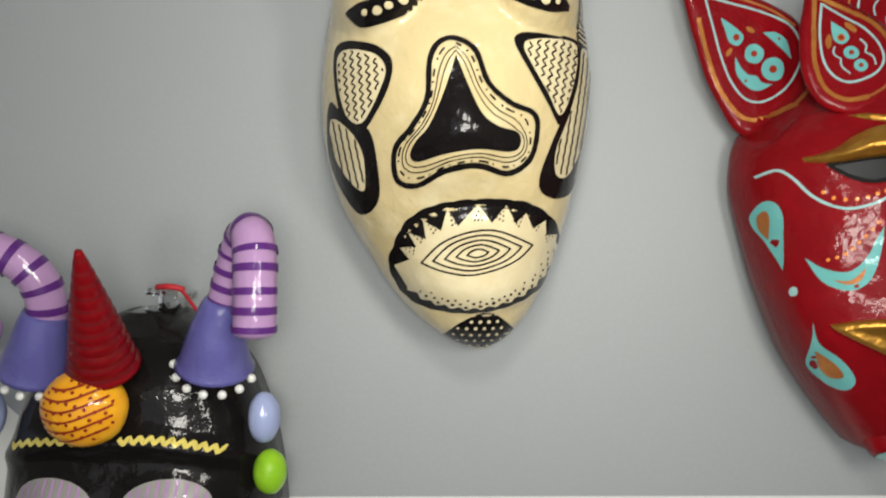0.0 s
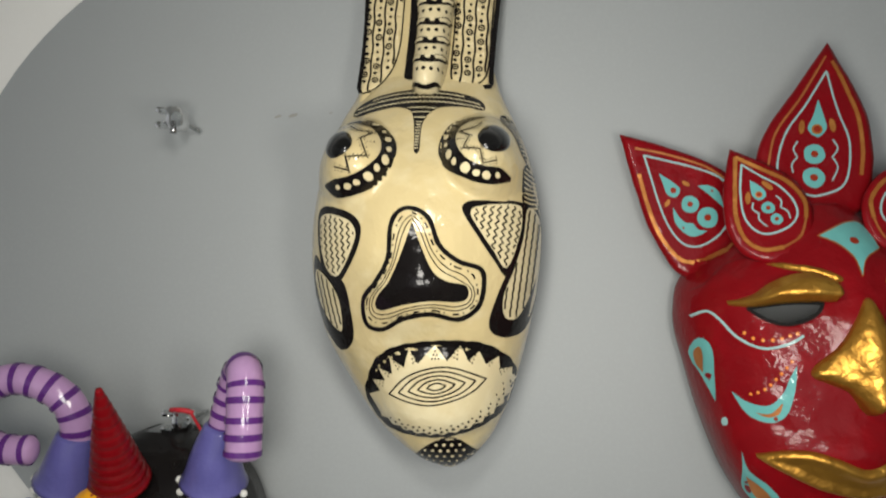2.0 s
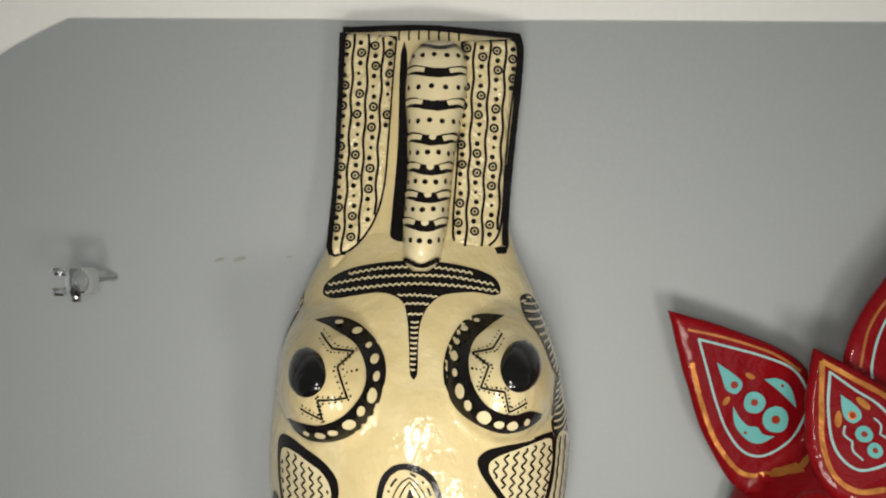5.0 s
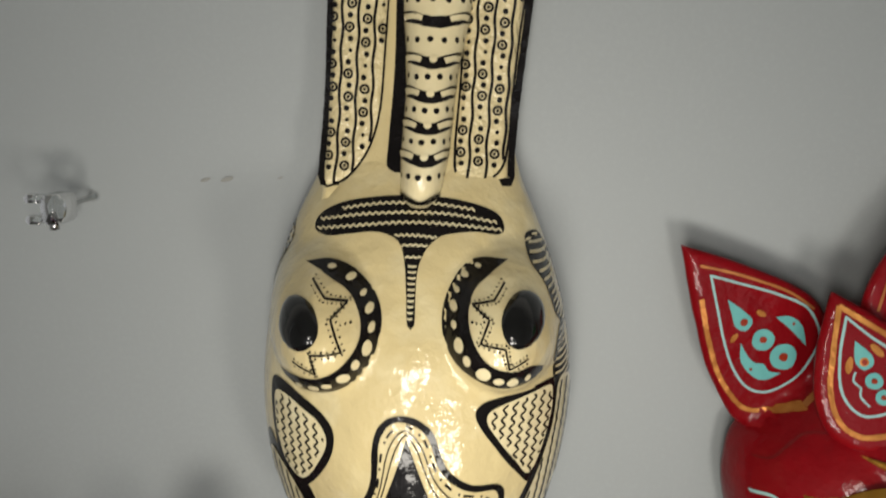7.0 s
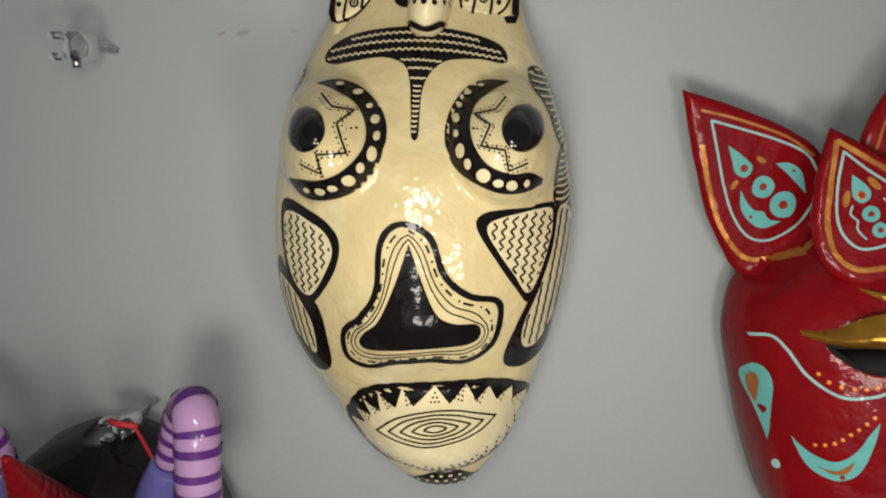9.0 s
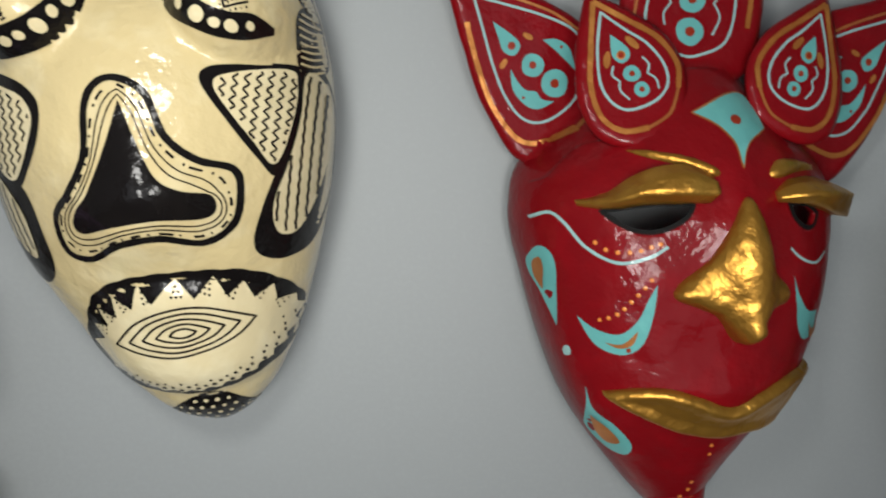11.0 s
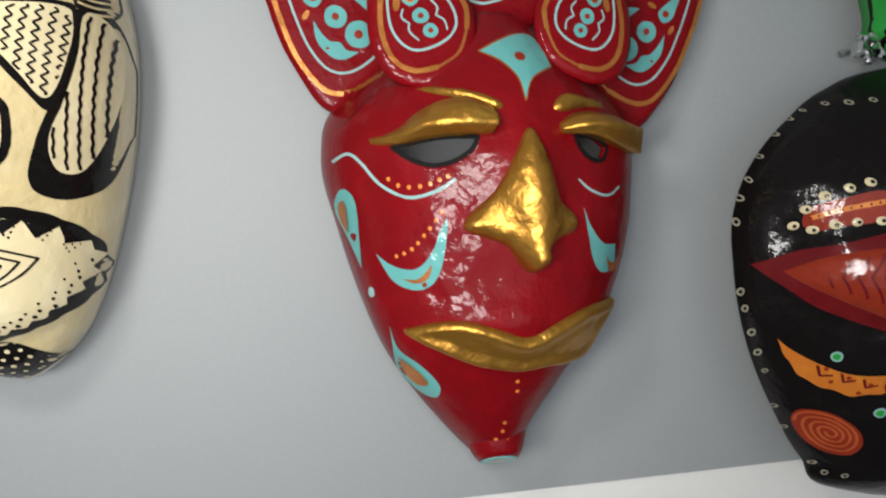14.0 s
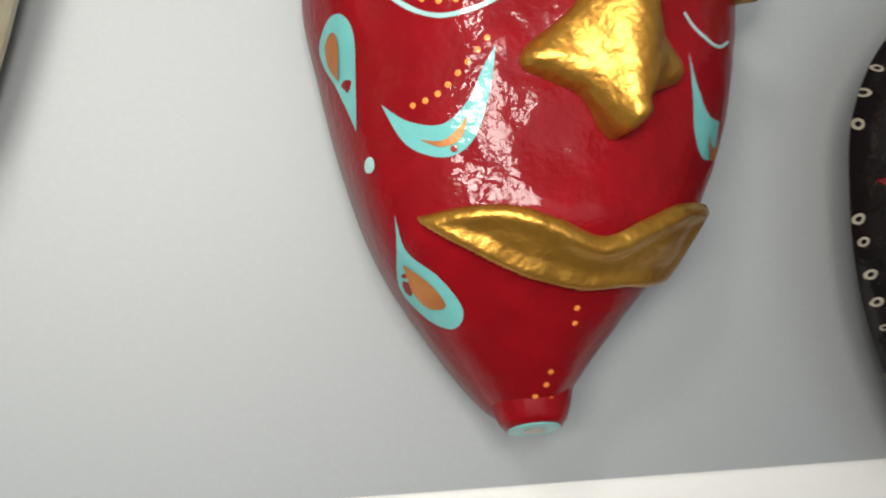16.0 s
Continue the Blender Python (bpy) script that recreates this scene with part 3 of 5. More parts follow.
stroke("nose_contour", long_shell, [between(0.26), between(0.48)], 0.0007, BLACK, nose, 1.2, True)
mid_line = between(0.70)
dashes = [mid_line[i:i + 4] for i in range(0, 156, 8)]
stroke("nose_dash", long_shell, dashes, 0.0012, BLACK, nose, 1.2)
dots("nose_speckle", long_shell, [(*mid_line[i + 6], 0.0007) for i in range(0, 150, 8)], BLACK, nose, 1.2, sides=7, fine=True)


def cheek(outer, inner, lean, name):
    black = paint(name, long_shell, [spline(outer, True, 0.0015)], BLACK, long_mask, 1, "black-edged cheek patch of zigzag lines")
    edge = spline(inner, True, 0.0012)
    paint("cheek_ground", long_shell, [edge], PALE, black, 2.2)
    a = np.array(edge)
    (x0, y0), (x1, y1) = a.min(0), a.max(0)
    lines = [wavy([(x0 - 0.02 + 0.0051 * i, y1 + 0.002), (x0 - 0.02 + 0.0051 * i + lean, y0 - 0.002)], 0.0014, 0.0052) for i in range(20)]
    stroke("cheek_zigzag", long_shell, clip_lines(grown(edge, 0.95), lines), 0.0011, BLACK, black, 3.4)


def leaf(outer, inner, lean, name):
    black = paint(name, long_shell, [spline(outer, True, 0.0015)], BLACK, long_mask, 0.8, "black-edged leaf patch of long wavy lines")
    edge = spline(inner, True, 0.0012)
    paint("leaf_ground", long_shell, [edge], PALE, black, 2.0)
    a = np.array(edge)
    (x0, y0), (x1, y1) = a.min(0), a.max(0)
    lines = [wavy([(x0 - 0.02 + 0.0045 * i, y1 + 0.003), (x0 - 0.02 + 0.0045 * i + lean, y0 - 0.003)], 0.0003, 0.0065) for i in range(24)]
    stroke("leaf_line", long_shell, clip_lines(grown(edge, 0.96), lines), 0.0012, BLACK, black, 3.2)


cheek([(0.0418, 0.0231), (0.0445, 0.0301), (0.0573, 0.0325), (0.0787, 0.0338), (0.0852, 0.0308), (0.0829, 0.0099), (0.0782, -0.0088), (0.0720, -0.0216), (0.0643, -0.0119), (0.0527, 0.0052)], [(0.0471, 0.0220), (0.0531, 0.0275), (0.0797, 0.0311), (0.0835, 0.0245), (0.0822, 0.0112), (0.0762, -0.0089), (0.0705, -0.0154), (0.0629, -0.0039), (0.0532, 0.0104)], -0.008, "cheek_patch")
cheek([(-0.0700, 0.0277), (-0.0465, 0.0261), (-0.0316, 0.0149), (-0.0328, -0.0021), (-0.0456, -0.0232), (-0.0533, -0.0267), (-0.0661, -0.0143)], [(-0.0668, 0.0222), (-0.0446, 0.0197), (-0.0349, 0.0101), (-0.0373, -0.0021), (-0.0501, -0.0216), (-0.0626, -0.0122)], 0.004, "cheek_patch")
leaf([(0.0852, 0.0308), (0.0933, 0.0343), (0.0988, 0.0259), (0.1005, 0.0059), (0.0981, -0.0244), (0.0885, -0.0575), (0.0746, -0.0663), (0.0625, -0.0632), (0.0599, -0.0538), (0.0658, -0.0355), (0.0733, -0.0173), (0.0813, 0.0069)], [(0.0872, 0.0283), (0.0924, 0.0301), (0.0974, 0.0228), (0.0988, 0.0074), (0.0960, -0.0151), (0.0888, -0.0368), (0.0801, -0.0513), (0.0721, -0.0521), (0.0694, -0.0443), (0.0709, -0.0329), (0.0777, -0.0159), (0.0845, 0.0072)], -0.012, "leaf_patch")
leaf([(-0.0746, -0.0056), (-0.0594, -0.0205), (-0.0457, -0.0265), (-0.0407, -0.0470), (-0.0409, -0.0683), (-0.0515, -0.0776), (-0.0625, -0.0709), (-0.0779, -0.0409)], [(-0.0731, -0.0164), (-0.0595, -0.0247), (-0.0505, -0.0391), (-0.0492, -0.0560), (-0.0517, -0.0627), (-0.0618, -0.0548), (-0.0730, -0.0360)], 0.010, "leaf_patch")


def feather(points, name):
    """A band of curved stripes down the side of the head."""
    edge = spline(points, True, 0.0015)
    black = paint(name, long_shell, [edge], BLACK, long_mask, 0.8, "black side band with pale curved stripes")
    a = np.array(edge)
    (x0, y0), (x1, y1) = a.min(0), a.max(0)
    lines = [spline([(x0 - 0.004, y1 - 0.0036 * i), ((x0 + x1) / 2, y1 - 0.003 - 0.0036 * i), (x1 + 0.004, y1 + 0.003 - 0.0036 * i)], False, 0.001) for i in range(24)]
    stroke("feather_stripe", long_shell, clip_lines(grown(edge, 0.93), lines), 0.0012, CREAM, black, 2)


feather([(0.0677, 0.1064), (0.0736, 0.1077), (0.0787, 0.1026), (0.0849, 0.0907), (0.0886, 0.0780), (0.0943, 0.0571), (0.0848, 0.0672), (0.0773, 0.0852), (0.0690, 0.0968)], "side_band")
feather([(0.0848, 0.0322), (0.0839, 0.0483), (0.0854, 0.0604), (0.0901, 0.0658), (0.0928, 0.0646), (0.0957, 0.0527), (0.0981, 0.0365), (0.0943, 0.0293)], "side_band")
feather([(-0.066, 0.106), (-0.072, 0.104), (-0.078, 0.092), (-0.083, 0.072), (-0.0875, 0.045), (-0.0845, 0.040), (-0.080, 0.062), (-0.074, 0.083), (-0.066, 0.098)], "side_band")

mouth_edge = spline([(-0.0360, -0.1109), (-0.0311, -0.0957), (-0.0233, -0.0825), (-0.0110, -0.0743), (0.0049, -0.0700), (0.0224, -0.0683), (0.0374, -0.0682), (0.0547, -0.0703), (0.0703, -0.0785), (0.0788, -0.0899), (0.0783, -0.1048), (0.0710, -0.1218), (0.0591, -0.1307), (0.0433, -0.1373), (0.0252, -0.1412), (0.0042, -0.1416), (-0.0158, -0.1376), (-0.0287, -0.1280)], True, 0.0015)
scallop = []
for i, p in enumerate(mouth_edge):
    c = np.array((0.022, -0.106))
    t = i / len(mouth_edge)
    k = 1.0 + 0.016 * abs(math.sin(math.pi * 24 * t))
    scallop.append(tuple(c + (np.array(p) - c) * k))
mouth = paint("mouth_patch", long_shell, [scallop], BLACK, long_mask, 1, "black scalloped mouth patch with cream teeth", 0.003)
teeth = [(-0.0322, -0.1109), (-0.0210, -0.1065), (-0.0274, -0.0990), (-0.0165, -0.0980), (-0.0216, -0.0893), (-0.0103, -0.0931), (-0.0119, -0.0815), (-0.0008, -0.0876), (0.0029, -0.0745), (0.0095, -0.0847), (0.0216, -0.0712), (0.0300, -0.0827), (0.0391, -0.0715), (0.0450, -0.0828), (0.0524, -0.0760), (0.0569, -0.0860), (0.0664, -0.0802), (0.0670, -0.0900), (0.0763, -0.0895)]
lower_lip = [(0.0782, -0.0949), (0.0756, -0.1061), (0.0672, -0.1179), (0.0546, -0.1281), (0.0412, -0.1342), (0.0233, -0.1381), (0.0073, -0.1376), (-0.0097, -0.1337), (-0.0237, -0.1257)]
lip_line = spline(teeth, False, 0.001, range(len(teeth)))
rim_line = spline(lower_lip, False, 0.0015)
ragged = []
for i, p in enumerate(rim_line):
    c = np.array((0.022, -0.106))
    k = 1.018 - 0.075 * abs(((i / len(rim_line) * 13) % 1) - 0.5) * 2
    ragged.append(tuple(c + (np.array(p) - c) * (k + 0.02)))
lip_ground = paint("lip_area", long_shell, [lip_line + ragged], PALE, mouth, 2.2, "cream lips with pointed teeth", 0.003)
lens = spline([(-0.0132, -0.1081), (0.0002, -0.0949), (0.0182, -0.0878), (0.0353, -0.0878), (0.0569, -0.0962), (0.0481, -0.1049), (0.0351, -0.1114), (0.0175, -0.1155), (-0.0003, -0.1130)], True, 0.0012, (0, 4))
stroke("mouth_line", long_shell, [grown(lens, k) for k in (1.0, 0.79, 0.58, 0.38, 0.19)], 0.0012, BLACK, mouth, 3.4, True)
specks = []
for i in range(1, len(teeth) - 1, 2):
    a, b = np.array(teeth[i]), np.array(teeth[min(i + 1, len(teeth) - 1)])
    inward = np.array((0.022, -0.106)) - b
    inward = inward / np.linalg.norm(inward)
    for k in range(3):
        q = b + inward * (0.0045 + 0.0026 * k)
        side = np.array((-inward[1], inward[0]))
        specks += [(*(q + side * 0.0016 * (j - k / 2) * 1.4), 0.0007) for j in range(k + 1)]
for i in range(4, len(rim_line) - 3, 3):
    c, p = np.array((0.022, -0.106)), np.array(rim_line[i])
    for k in range(3):
        s = 0.94 - 0.055 * k + 0.01 * ((i * 7 + k * 3) % 5 - 2)
        if (i + k) % 2 == 0:
            specks.append((*(c + (p - c) * s), 0.0015 - 0.0003 * k))
dots("lip_speckle", long_shell, specks, BLACK, mouth, 3.4, sides=8, fine=True)
chin_edge = spline([(0.0004, -0.1601), (0.0108, -0.1501), (0.0252, -0.1422), (0.0341, -0.1427), (0.0429, -0.1488), (0.0516, -0.1576), (0.0422, -0.1643), (0.0301, -0.1695), (0.0144, -0.1680)], True, 0.0015, (0, 5))
chin = paint("chin_patch", long_shell, [chin_edge], BLACK, long_mask, 1, "black chin patch with cream dabs")
chin_dabs = []
for i in range(9):
    for j in range(6):
        p = (0.002 + 0.0058 * i + 0.0029 * (j % 2), -0.1675 + 0.0048 * j)
        if inside(grown(chin_edge, 0.9), *p):
            chin_dabs.append((*p, 0.0013 + 0.0004 * noise.noise(Vector((i * 3.3, j * 2.7, 0)))))
dots("chin_dab", long_shell, chin_dabs, PALE, chin, 2.2, sides=9)

# tall crest of the long mask
crest_depth = knots((0.10, 0.062), (0.130, 0.050), (0.15, 0.041), (0.20, 0.033), (0.28, 0.027))


def raised_v(v):
    """Heights on the crest and its rib, drawn in towards the foot."""
    return 0.145 + (v - 0.145) * 0.968 if v > 0.145 else v


class Crest(Sheet):
    """The crest: bowed across, its drawing scaled a little towards the middle of its foot."""

    def over(self, u, v, off=0.0):
        return super().over(0.055 + (u - 0.055) * 0.972, raised_v(v), off)


crest_sheet = Crest(lambda u, v: crest_depth(v) + 0.011 * math.exp(-((u - 0.008) / 0.028) ** 2) * min(1.0, 0.3 + max(0.275 - v, 0.0) / 0.06))
crest_edge = spline([(-0.0475, 0.278), (0.010, 0.2785), (0.0675, 0.2745), (0.0695, 0.262), (0.0665, 0.225), (0.0625, 0.185), (0.060, 0.150), (0.060, 0.132), (-0.052, 0.122),
                     (-0.0515, 0.150), (-0.0495, 0.185), (-0.0485, 0.225)], True, 0.003, (0, 2, 7, 8))
crest = sheet_mesh("crest", crest_sheet, crest_edge, 0.007, CREAM, long_mask, "tall flat cream crest with black edges")
stroke("crest_edge", crest_sheet, [[p for p in crest_edge if p[1] > 0.132]], 0.0042, BLACK, crest, 1.0)
wings = [spline([(-0.0455, 0.2745), (-0.012, 0.272), (-0.0135, 0.245), (-0.0155, 0.210), (-0.018, 0.175), (-0.024, 0.152), (-0.034, 0.137), (-0.044, 0.131), (-0.0505, 0.133), (-0.0495, 0.165), (-0.0475, 0.215)], True, 0.0015, (0, 1)),
         spline([(0.031, 0.269), (0.0655, 0.2715), (0.067, 0.258), (0.0625, 0.222), (0.0595, 0.188), (0.0575, 0.156), (0.0535, 0.141), (0.042, 0.1345), (0.0285, 0.138), (0.0265, 0.152), (0.0285, 0.185), (0.0305, 0.225), (0.032, 0.25)], True, 0.0015, (0, 1))]


def wedge(v):
    """The wings thicken towards the top of the crest."""
    return 0.8 + 3.0 * (v - 0.13) / 0.14


for wing in wings:
    a = np.array(wing)
    (x0, y0), (x1, y1) = a.min(0), a.max(0)
    ground = relief("wing", crest_sheet, wing, 0.0022, WING, crest, 1.0, "raised cream wing of dotted strips", 0.003, 0.003, lambda u, v, far: wedge(v))
    raised = Crest(lambda u, v: crest_sheet.flat(u, v) + 0.0022 * wedge(0.145 + (v - 0.145) / 0.968) + 0.0007, rough=0.0)
    stroke("wing_outline", crest_sheet, [wing], 0.0020, BLACK, ground, 2.4, True)
    count = 4
    cuts, marks, circles = [], [], []
    for c in range(1, count):
        cuts.append([(x0 + (x1 - x0) * (c / count) + 0.0025 * (y - 0.2) / 0.07 + 0.0005 * math.sin(y * 260 + c), y) for y in np.linspace(y0 - 0.002, y1, 70)])
    for c in range(count):
        for r in range(22):
            y = y0 + 0.004 + (y1 - y0 - 0.006) * r / 21 + 0.0012 * math.sin(c * 2.1)
            p = (x0 + (x1 - x0) * ((c + 0.5) / count) + 0.0025 * (y - 0.2) / 0.07 + 0.0006 * math.sin(r * 1.7 + c), y)
            if inside(grown(wing, 0.93), *p):
                if (r + c) % 2 == 0 and (r * 7 + c) % 3:
                    circles.append((*p, 0.0031))
                    marks.append((*p, 0.0010))
                else:
                    marks.append((*p, 0.0012 + 0.0005 * ((r + c) % 2)))
    stroke("wing_seam", raised, clip_lines(grown(wing, 0.99), cuts), 0.0017, BLACK, ground, 1.2)
    dots("wing_speckle", raised, marks, BLACK, ground, 1.4, sides=8, fine=True)
    rings("wing_ring", raised, circles, BLACK, ground, 1.4, sides=12, hole=0.55)
paint("crest_slot", crest_sheet, [spline([(-0.0085, 0.262), (-0.0045, 0.262), (-0.003, 0.20), (-0.001, 0.145), (-0.012, 0.141), (-0.0125, 0.155), (-0.0095, 0.20)], True, 0.002)], BLACK, crest, 1, "black slot beside the rib")
stroke("crest_tick", crest_sheet, [[(-0.010 + 0.0065 * i, 0.2775), (-0.0102 + 0.0065 * i, 0.274), (-0.010 + 0.0065 * i, 0.270)] for i in range(7)], 0.0012, BLACK, crest, 1.2)
rib_shell = Shell(
    mid=knots((0.122, 0.0085), (0.19, 0.0135), (0.264, 0.0175)),
    half=knots((0.122, 0.006), (0.127, 0.0105), (0.135, 0.0120), (0.19, 0.0143), (0.251, 0.0178), (0.258, 0.016), (0.264, 0.009)),
    deep=knots((0.122, 0.014), (0.127, 0.024), (0.135, 0.029), (0.17, 0.030), (0.21, 0.025), (0.245, 0.020), (0.258, 0.014), (0.264, 0.006)),
    lumps=lambda u, v: 0.0, bow=0.7, rim=lambda v: crest_depth(v) + 0.007, seed=3.0)
rib = shell_mesh("crest_rib", rib_shell, 0.122, 0.264, PALE, long_mask, "rounded cream rib with black bands and dots", rows=60, cols=44)


def around(v, a0=-1.45, a1=1.45, n=26):
    return [(rib_shell.mid(v) + rib_shell.half(v) * math.sin(a0 + (a1 - a0) * i / n), v - 0.0016 * math.cos(a0 + (a1 - a0) * i / n) + 0.0012 * math.sin(i * 0.35)) for i in range(n + 1)]


bars, beads, studs = [], [], []
levels = [raised_v(v) for v in (0.2465, 0.2255, 0.2035, 0.185, 0.168, 0.151)]
ovals = []
for n, v in enumerate(levels):
    bars.append(around(v))
    for a0, a1 in ((-1.15, -0.38), (0.42, 1.15)):
        ovals.append(around(v + 0.0004 * (n % 2), a0, a1, 8))
    if n > 1:
        studs.append((rib_shell.mid(v) + 0.0005, v - 0.0006, 0.0021))
stroke("rib_band", rib_shell, bars, 0.0060, BLACK, rib, 1)
stroke("rib_oval", rib_shell, ovals, 0.0030, PALE, rib, 2.2)
dots("rib_stud", rib_shell, studs, PALE, rib, 2.2)
for v in [raised_v(w) for w in (0.257, 0.236, 0.2145, 0.1945, 0.1765, 0.1595, 0.141)]:
    for a in (-1.0, -0.55, -0.12, 0.32, 0.78, 1.15):
        beads.append((rib_shell.mid(v) + rib_shell.half(v) * math.sin(a), v - 0.0012 * math.cos(a) + 0.0003 * math.sin(a * 9 + v * 900), 0.0017))
dots("rib_speckle", rib_shell, beads, BLACK, rib, 1, sides=8, fine=True)
stroke("rib_end", rib_shell, [around(0.1285, -1.3, 1.3), around(0.2600, -1.2, 1.2)], 0.0028, BLACK, rib, 1)

# ---- red mask ----
red_shell = Shell(
    mid=knots((-0.245, 0.3085), (-0.20, 0.3060), (-0.17, 0.3060), (-0.13, 0.310), (-0.05, 0.311), (0.05, 0.312)),
    half=knots((-0.245, 0.0083), (-0.237, 0.0160), (-0.205, 0.0409), (-0.17, 0.0642), (-0.13, 0.0844), (-0.09, 0.0968), (-0.045, 0.1048), (-0.02, 0.0995), (-0.005, 0.087), (0.01, 0.0697), (0.035, 0.0463)),
    deep=knots((-0.245, 0.040), (-0.235, 0.050), (-0.20, 0.070), (-0.16, 0.087), (-0.12, 0.093), (-0.08, 0.092), (-0.04, 0.092), (-0.01, 0.084), (0.01, 0.073), (0.035, 0.050)),
    lumps=lambda u, v: 0.0, bow=knots((-0.245, 0.55), (-0.18, 0.42), (-0.15, 0.42), (-0.11, 0.62), (-0.07, 0.85), (-0.03, 1.05), (0.0, 1.7), (0.05, 2.0)), rim=0.022, seed=7.0, rough=0.0011,
    right=(knots((-0.245, 0.0075), (-0.237, 0.0145), (-0.205, 0.0372), (-0.17, 0.0628), (-0.13, 0.082), (-0.09, 0.0925), (-0.045, 0.0967), (-0.02, 0.0932), (-0.005, 0.0822), (0.01, 0.0665), (0.035, 0.045)),
           knots((-0.245, 0.7), (-0.12, 0.7), (-0.07, 0.78), (-0.03, 1.0), (0.0, 1.7), (0.05, 2.0)), 0.010))


def red_lumps(u, v):
    d = swell(u, v, 0.316, -0.065, 0.016, 0.030, 0.008) + swell(u, v, 0.268, -0.085, 0.03, 0.03, 0.004) + swell(u, v, 0.356, -0.085, 0.03, 0.03, 0.004)
    d += swell(u, v, 0.312, -0.145, 0.05, 0.018, 0.008)
    return d


red_shell.lumps = red_lumps
red_mask = thing("mask", 0.312, 0.0, -0.05, "glossy red papier-mache mask with gold features, petal crown", "mask", "masks on the wall")
holes = [spline([(0.2455, -0.0440), (0.2600, -0.0412), (0.2750, -0.0395), (0.2900, -0.0400), (0.2860, -0.0470), (0.2765, -0.0527), (0.2660, -0.0545), (0.2555, -0.0512)], True, 0.002, (0, 3)),
         spline([(0.3470, -0.0405), (0.3594, -0.0415), (0.3692, -0.0470), (0.3660, -0.0535), (0.3589, -0.0540), (0.3515, -0.0490)], True, 0.002, (0, 2))]
red_face = shell_mesh("face", red_shell, -0.237, 0.035, RED, red_mask, "glossy red face tapering to a small chin",
                      holes=[[(red_shell.turn(u, v) / 10, v) for u, v in h] for h in holes])
for h in holes:
    stroke("eye_rim", red_shell, [grown(h, 1.02)], 0.0026, MATT, red_mask, 0.9, True, "black edge of the eye opening")


def nose_shape(u, v, far):
    along = min(max((-0.035 - v) / 0.075, 0), 1)
    ridge = math.exp(-((u - 0.3175 - 0.002 * along) / 0.0085) ** 2)
    return (0.25 + 0.75 * along) * (0.55 + 0.45 * ridge)


relief("nose", red_shell, spline([(0.3163, -0.0366), (0.3084, -0.0513), (0.2979, -0.0692), (0.2831, -0.0828), (0.2818, -0.0903), (0.2935, -0.0954), (0.3042, -0.1004), (0.3120, -0.1116), (0.3179, -0.1152), (0.3253, -0.1094), (0.3298, -0.0985), (0.3418, -0.0931), (0.3436, -0.0853), (0.3328, -0.0737), (0.3274, -0.0550), (0.3217, -0.0397)], True, 0.0012), 0.021, GOLD, red_mask, 1, "gold painted nose with a drooping tip", 0.0018, 0.010, nose_shape)
lip_outline = spline([(0.2477, -0.1456), (0.2636, -0.1411), (0.2805, -0.1402), (0.2966, -0.1447), (0.3142, -0.1507), (0.3313, -0.1445), (0.3512, -0.1381), (0.3786, -0.1370), (0.3745, -0.1427), (0.3660, -0.1553), (0.3568, -0.1697), (0.3259, -0.1707), (0.3085, -0.1711), (0.2855, -0.1654), (0.2672, -0.1574), (0.2528, -0.1501)], True, 0.0012, (0, 7))
lips = relief("mouth", red_shell, lip_outline, 0.0052, GOLD, red_mask, 1, "wide gold lips", 0.0012, 0.0042,
              lambda u, v, far: 1.0 - 0.45 * min(max((far - 0.0034) / 0.0050, 0), 1))

def awning(lines, name, mat, parent, label, n=26):
    """A heavy lid hung over an eye: its surface runs smoothly across the given 3D lines."""
    runs = []
    for line in lines:
        fine = line3(line, 0.0004)
        runs.append([fine[int(k * (len(fine) - 1) / n)] for k in range(n + 1)])
    verts, across = [], []
    for k in range(n + 1):
        across.append([p for a, b in zip(runs, runs[1:]) for p in (a[k], a[k].lerp(b[k], 0.33), a[k].lerp(b[k], 0.67))] + [runs[-1][k]])
    m = len(across[0])
    for run in across:
        verts += [tuple(p + Vector((0, 0.0007 * noise.noise(p * 130), 0.0005 * noise.noise(p * 170)))) for p in run]
    faces = [(i * m + j, (i + 1) * m + j, (i + 1) * m + j + 1, i * m + j + 1) for i in range(n) for j in range(m - 1)]
    faces += [tuple(range(m)), tuple(reversed(range(n * m, (n + 1) * m)))]
    return part(name, verts, faces, mat, parent, label)


awning([[(0.2330, 0.078, -0.0385), (0.2480, 0.090, -0.0335), (0.2640, 0.099, -0.0225), (0.2840, 0.106, -0.0180), (0.2985, 0.108, -0.0235)],
        [(0.2332, 0.083, -0.0390), (0.2490, 0.098, -0.0355), (0.2650, 0.108, -0.0265), (0.2840, 0.114, -0.0230), (0.3000, 0.115, -0.0275)],
        [(0.2335, 0.084, -0.0400), (0.2490, 0.101, -0.0375), (0.2640, 0.1125, -0.0325), (0.2800, 0.117, -0.0330), (0.3005, 0.117, -0.0335)],
        [(0.2340, 0.081, -0.0420), (0.2490, 0.096, -0.0425), (0.2640, 0.104, -0.0400), (0.2800, 0.109, -0.0388), (0.2975, 0.112, -0.0385)],
        [(0.2340, 0.074, -0.0425), (0.2490, 0.085, -0.0435), (0.2640, 0.093, -0.0408), (0.2800, 0.098, -0.0392), (0.2960, 0.100, -0.0390)]],
       "eyelid", GOLD, red_mask, "heavy gold eyelid with a folded crease", 34)
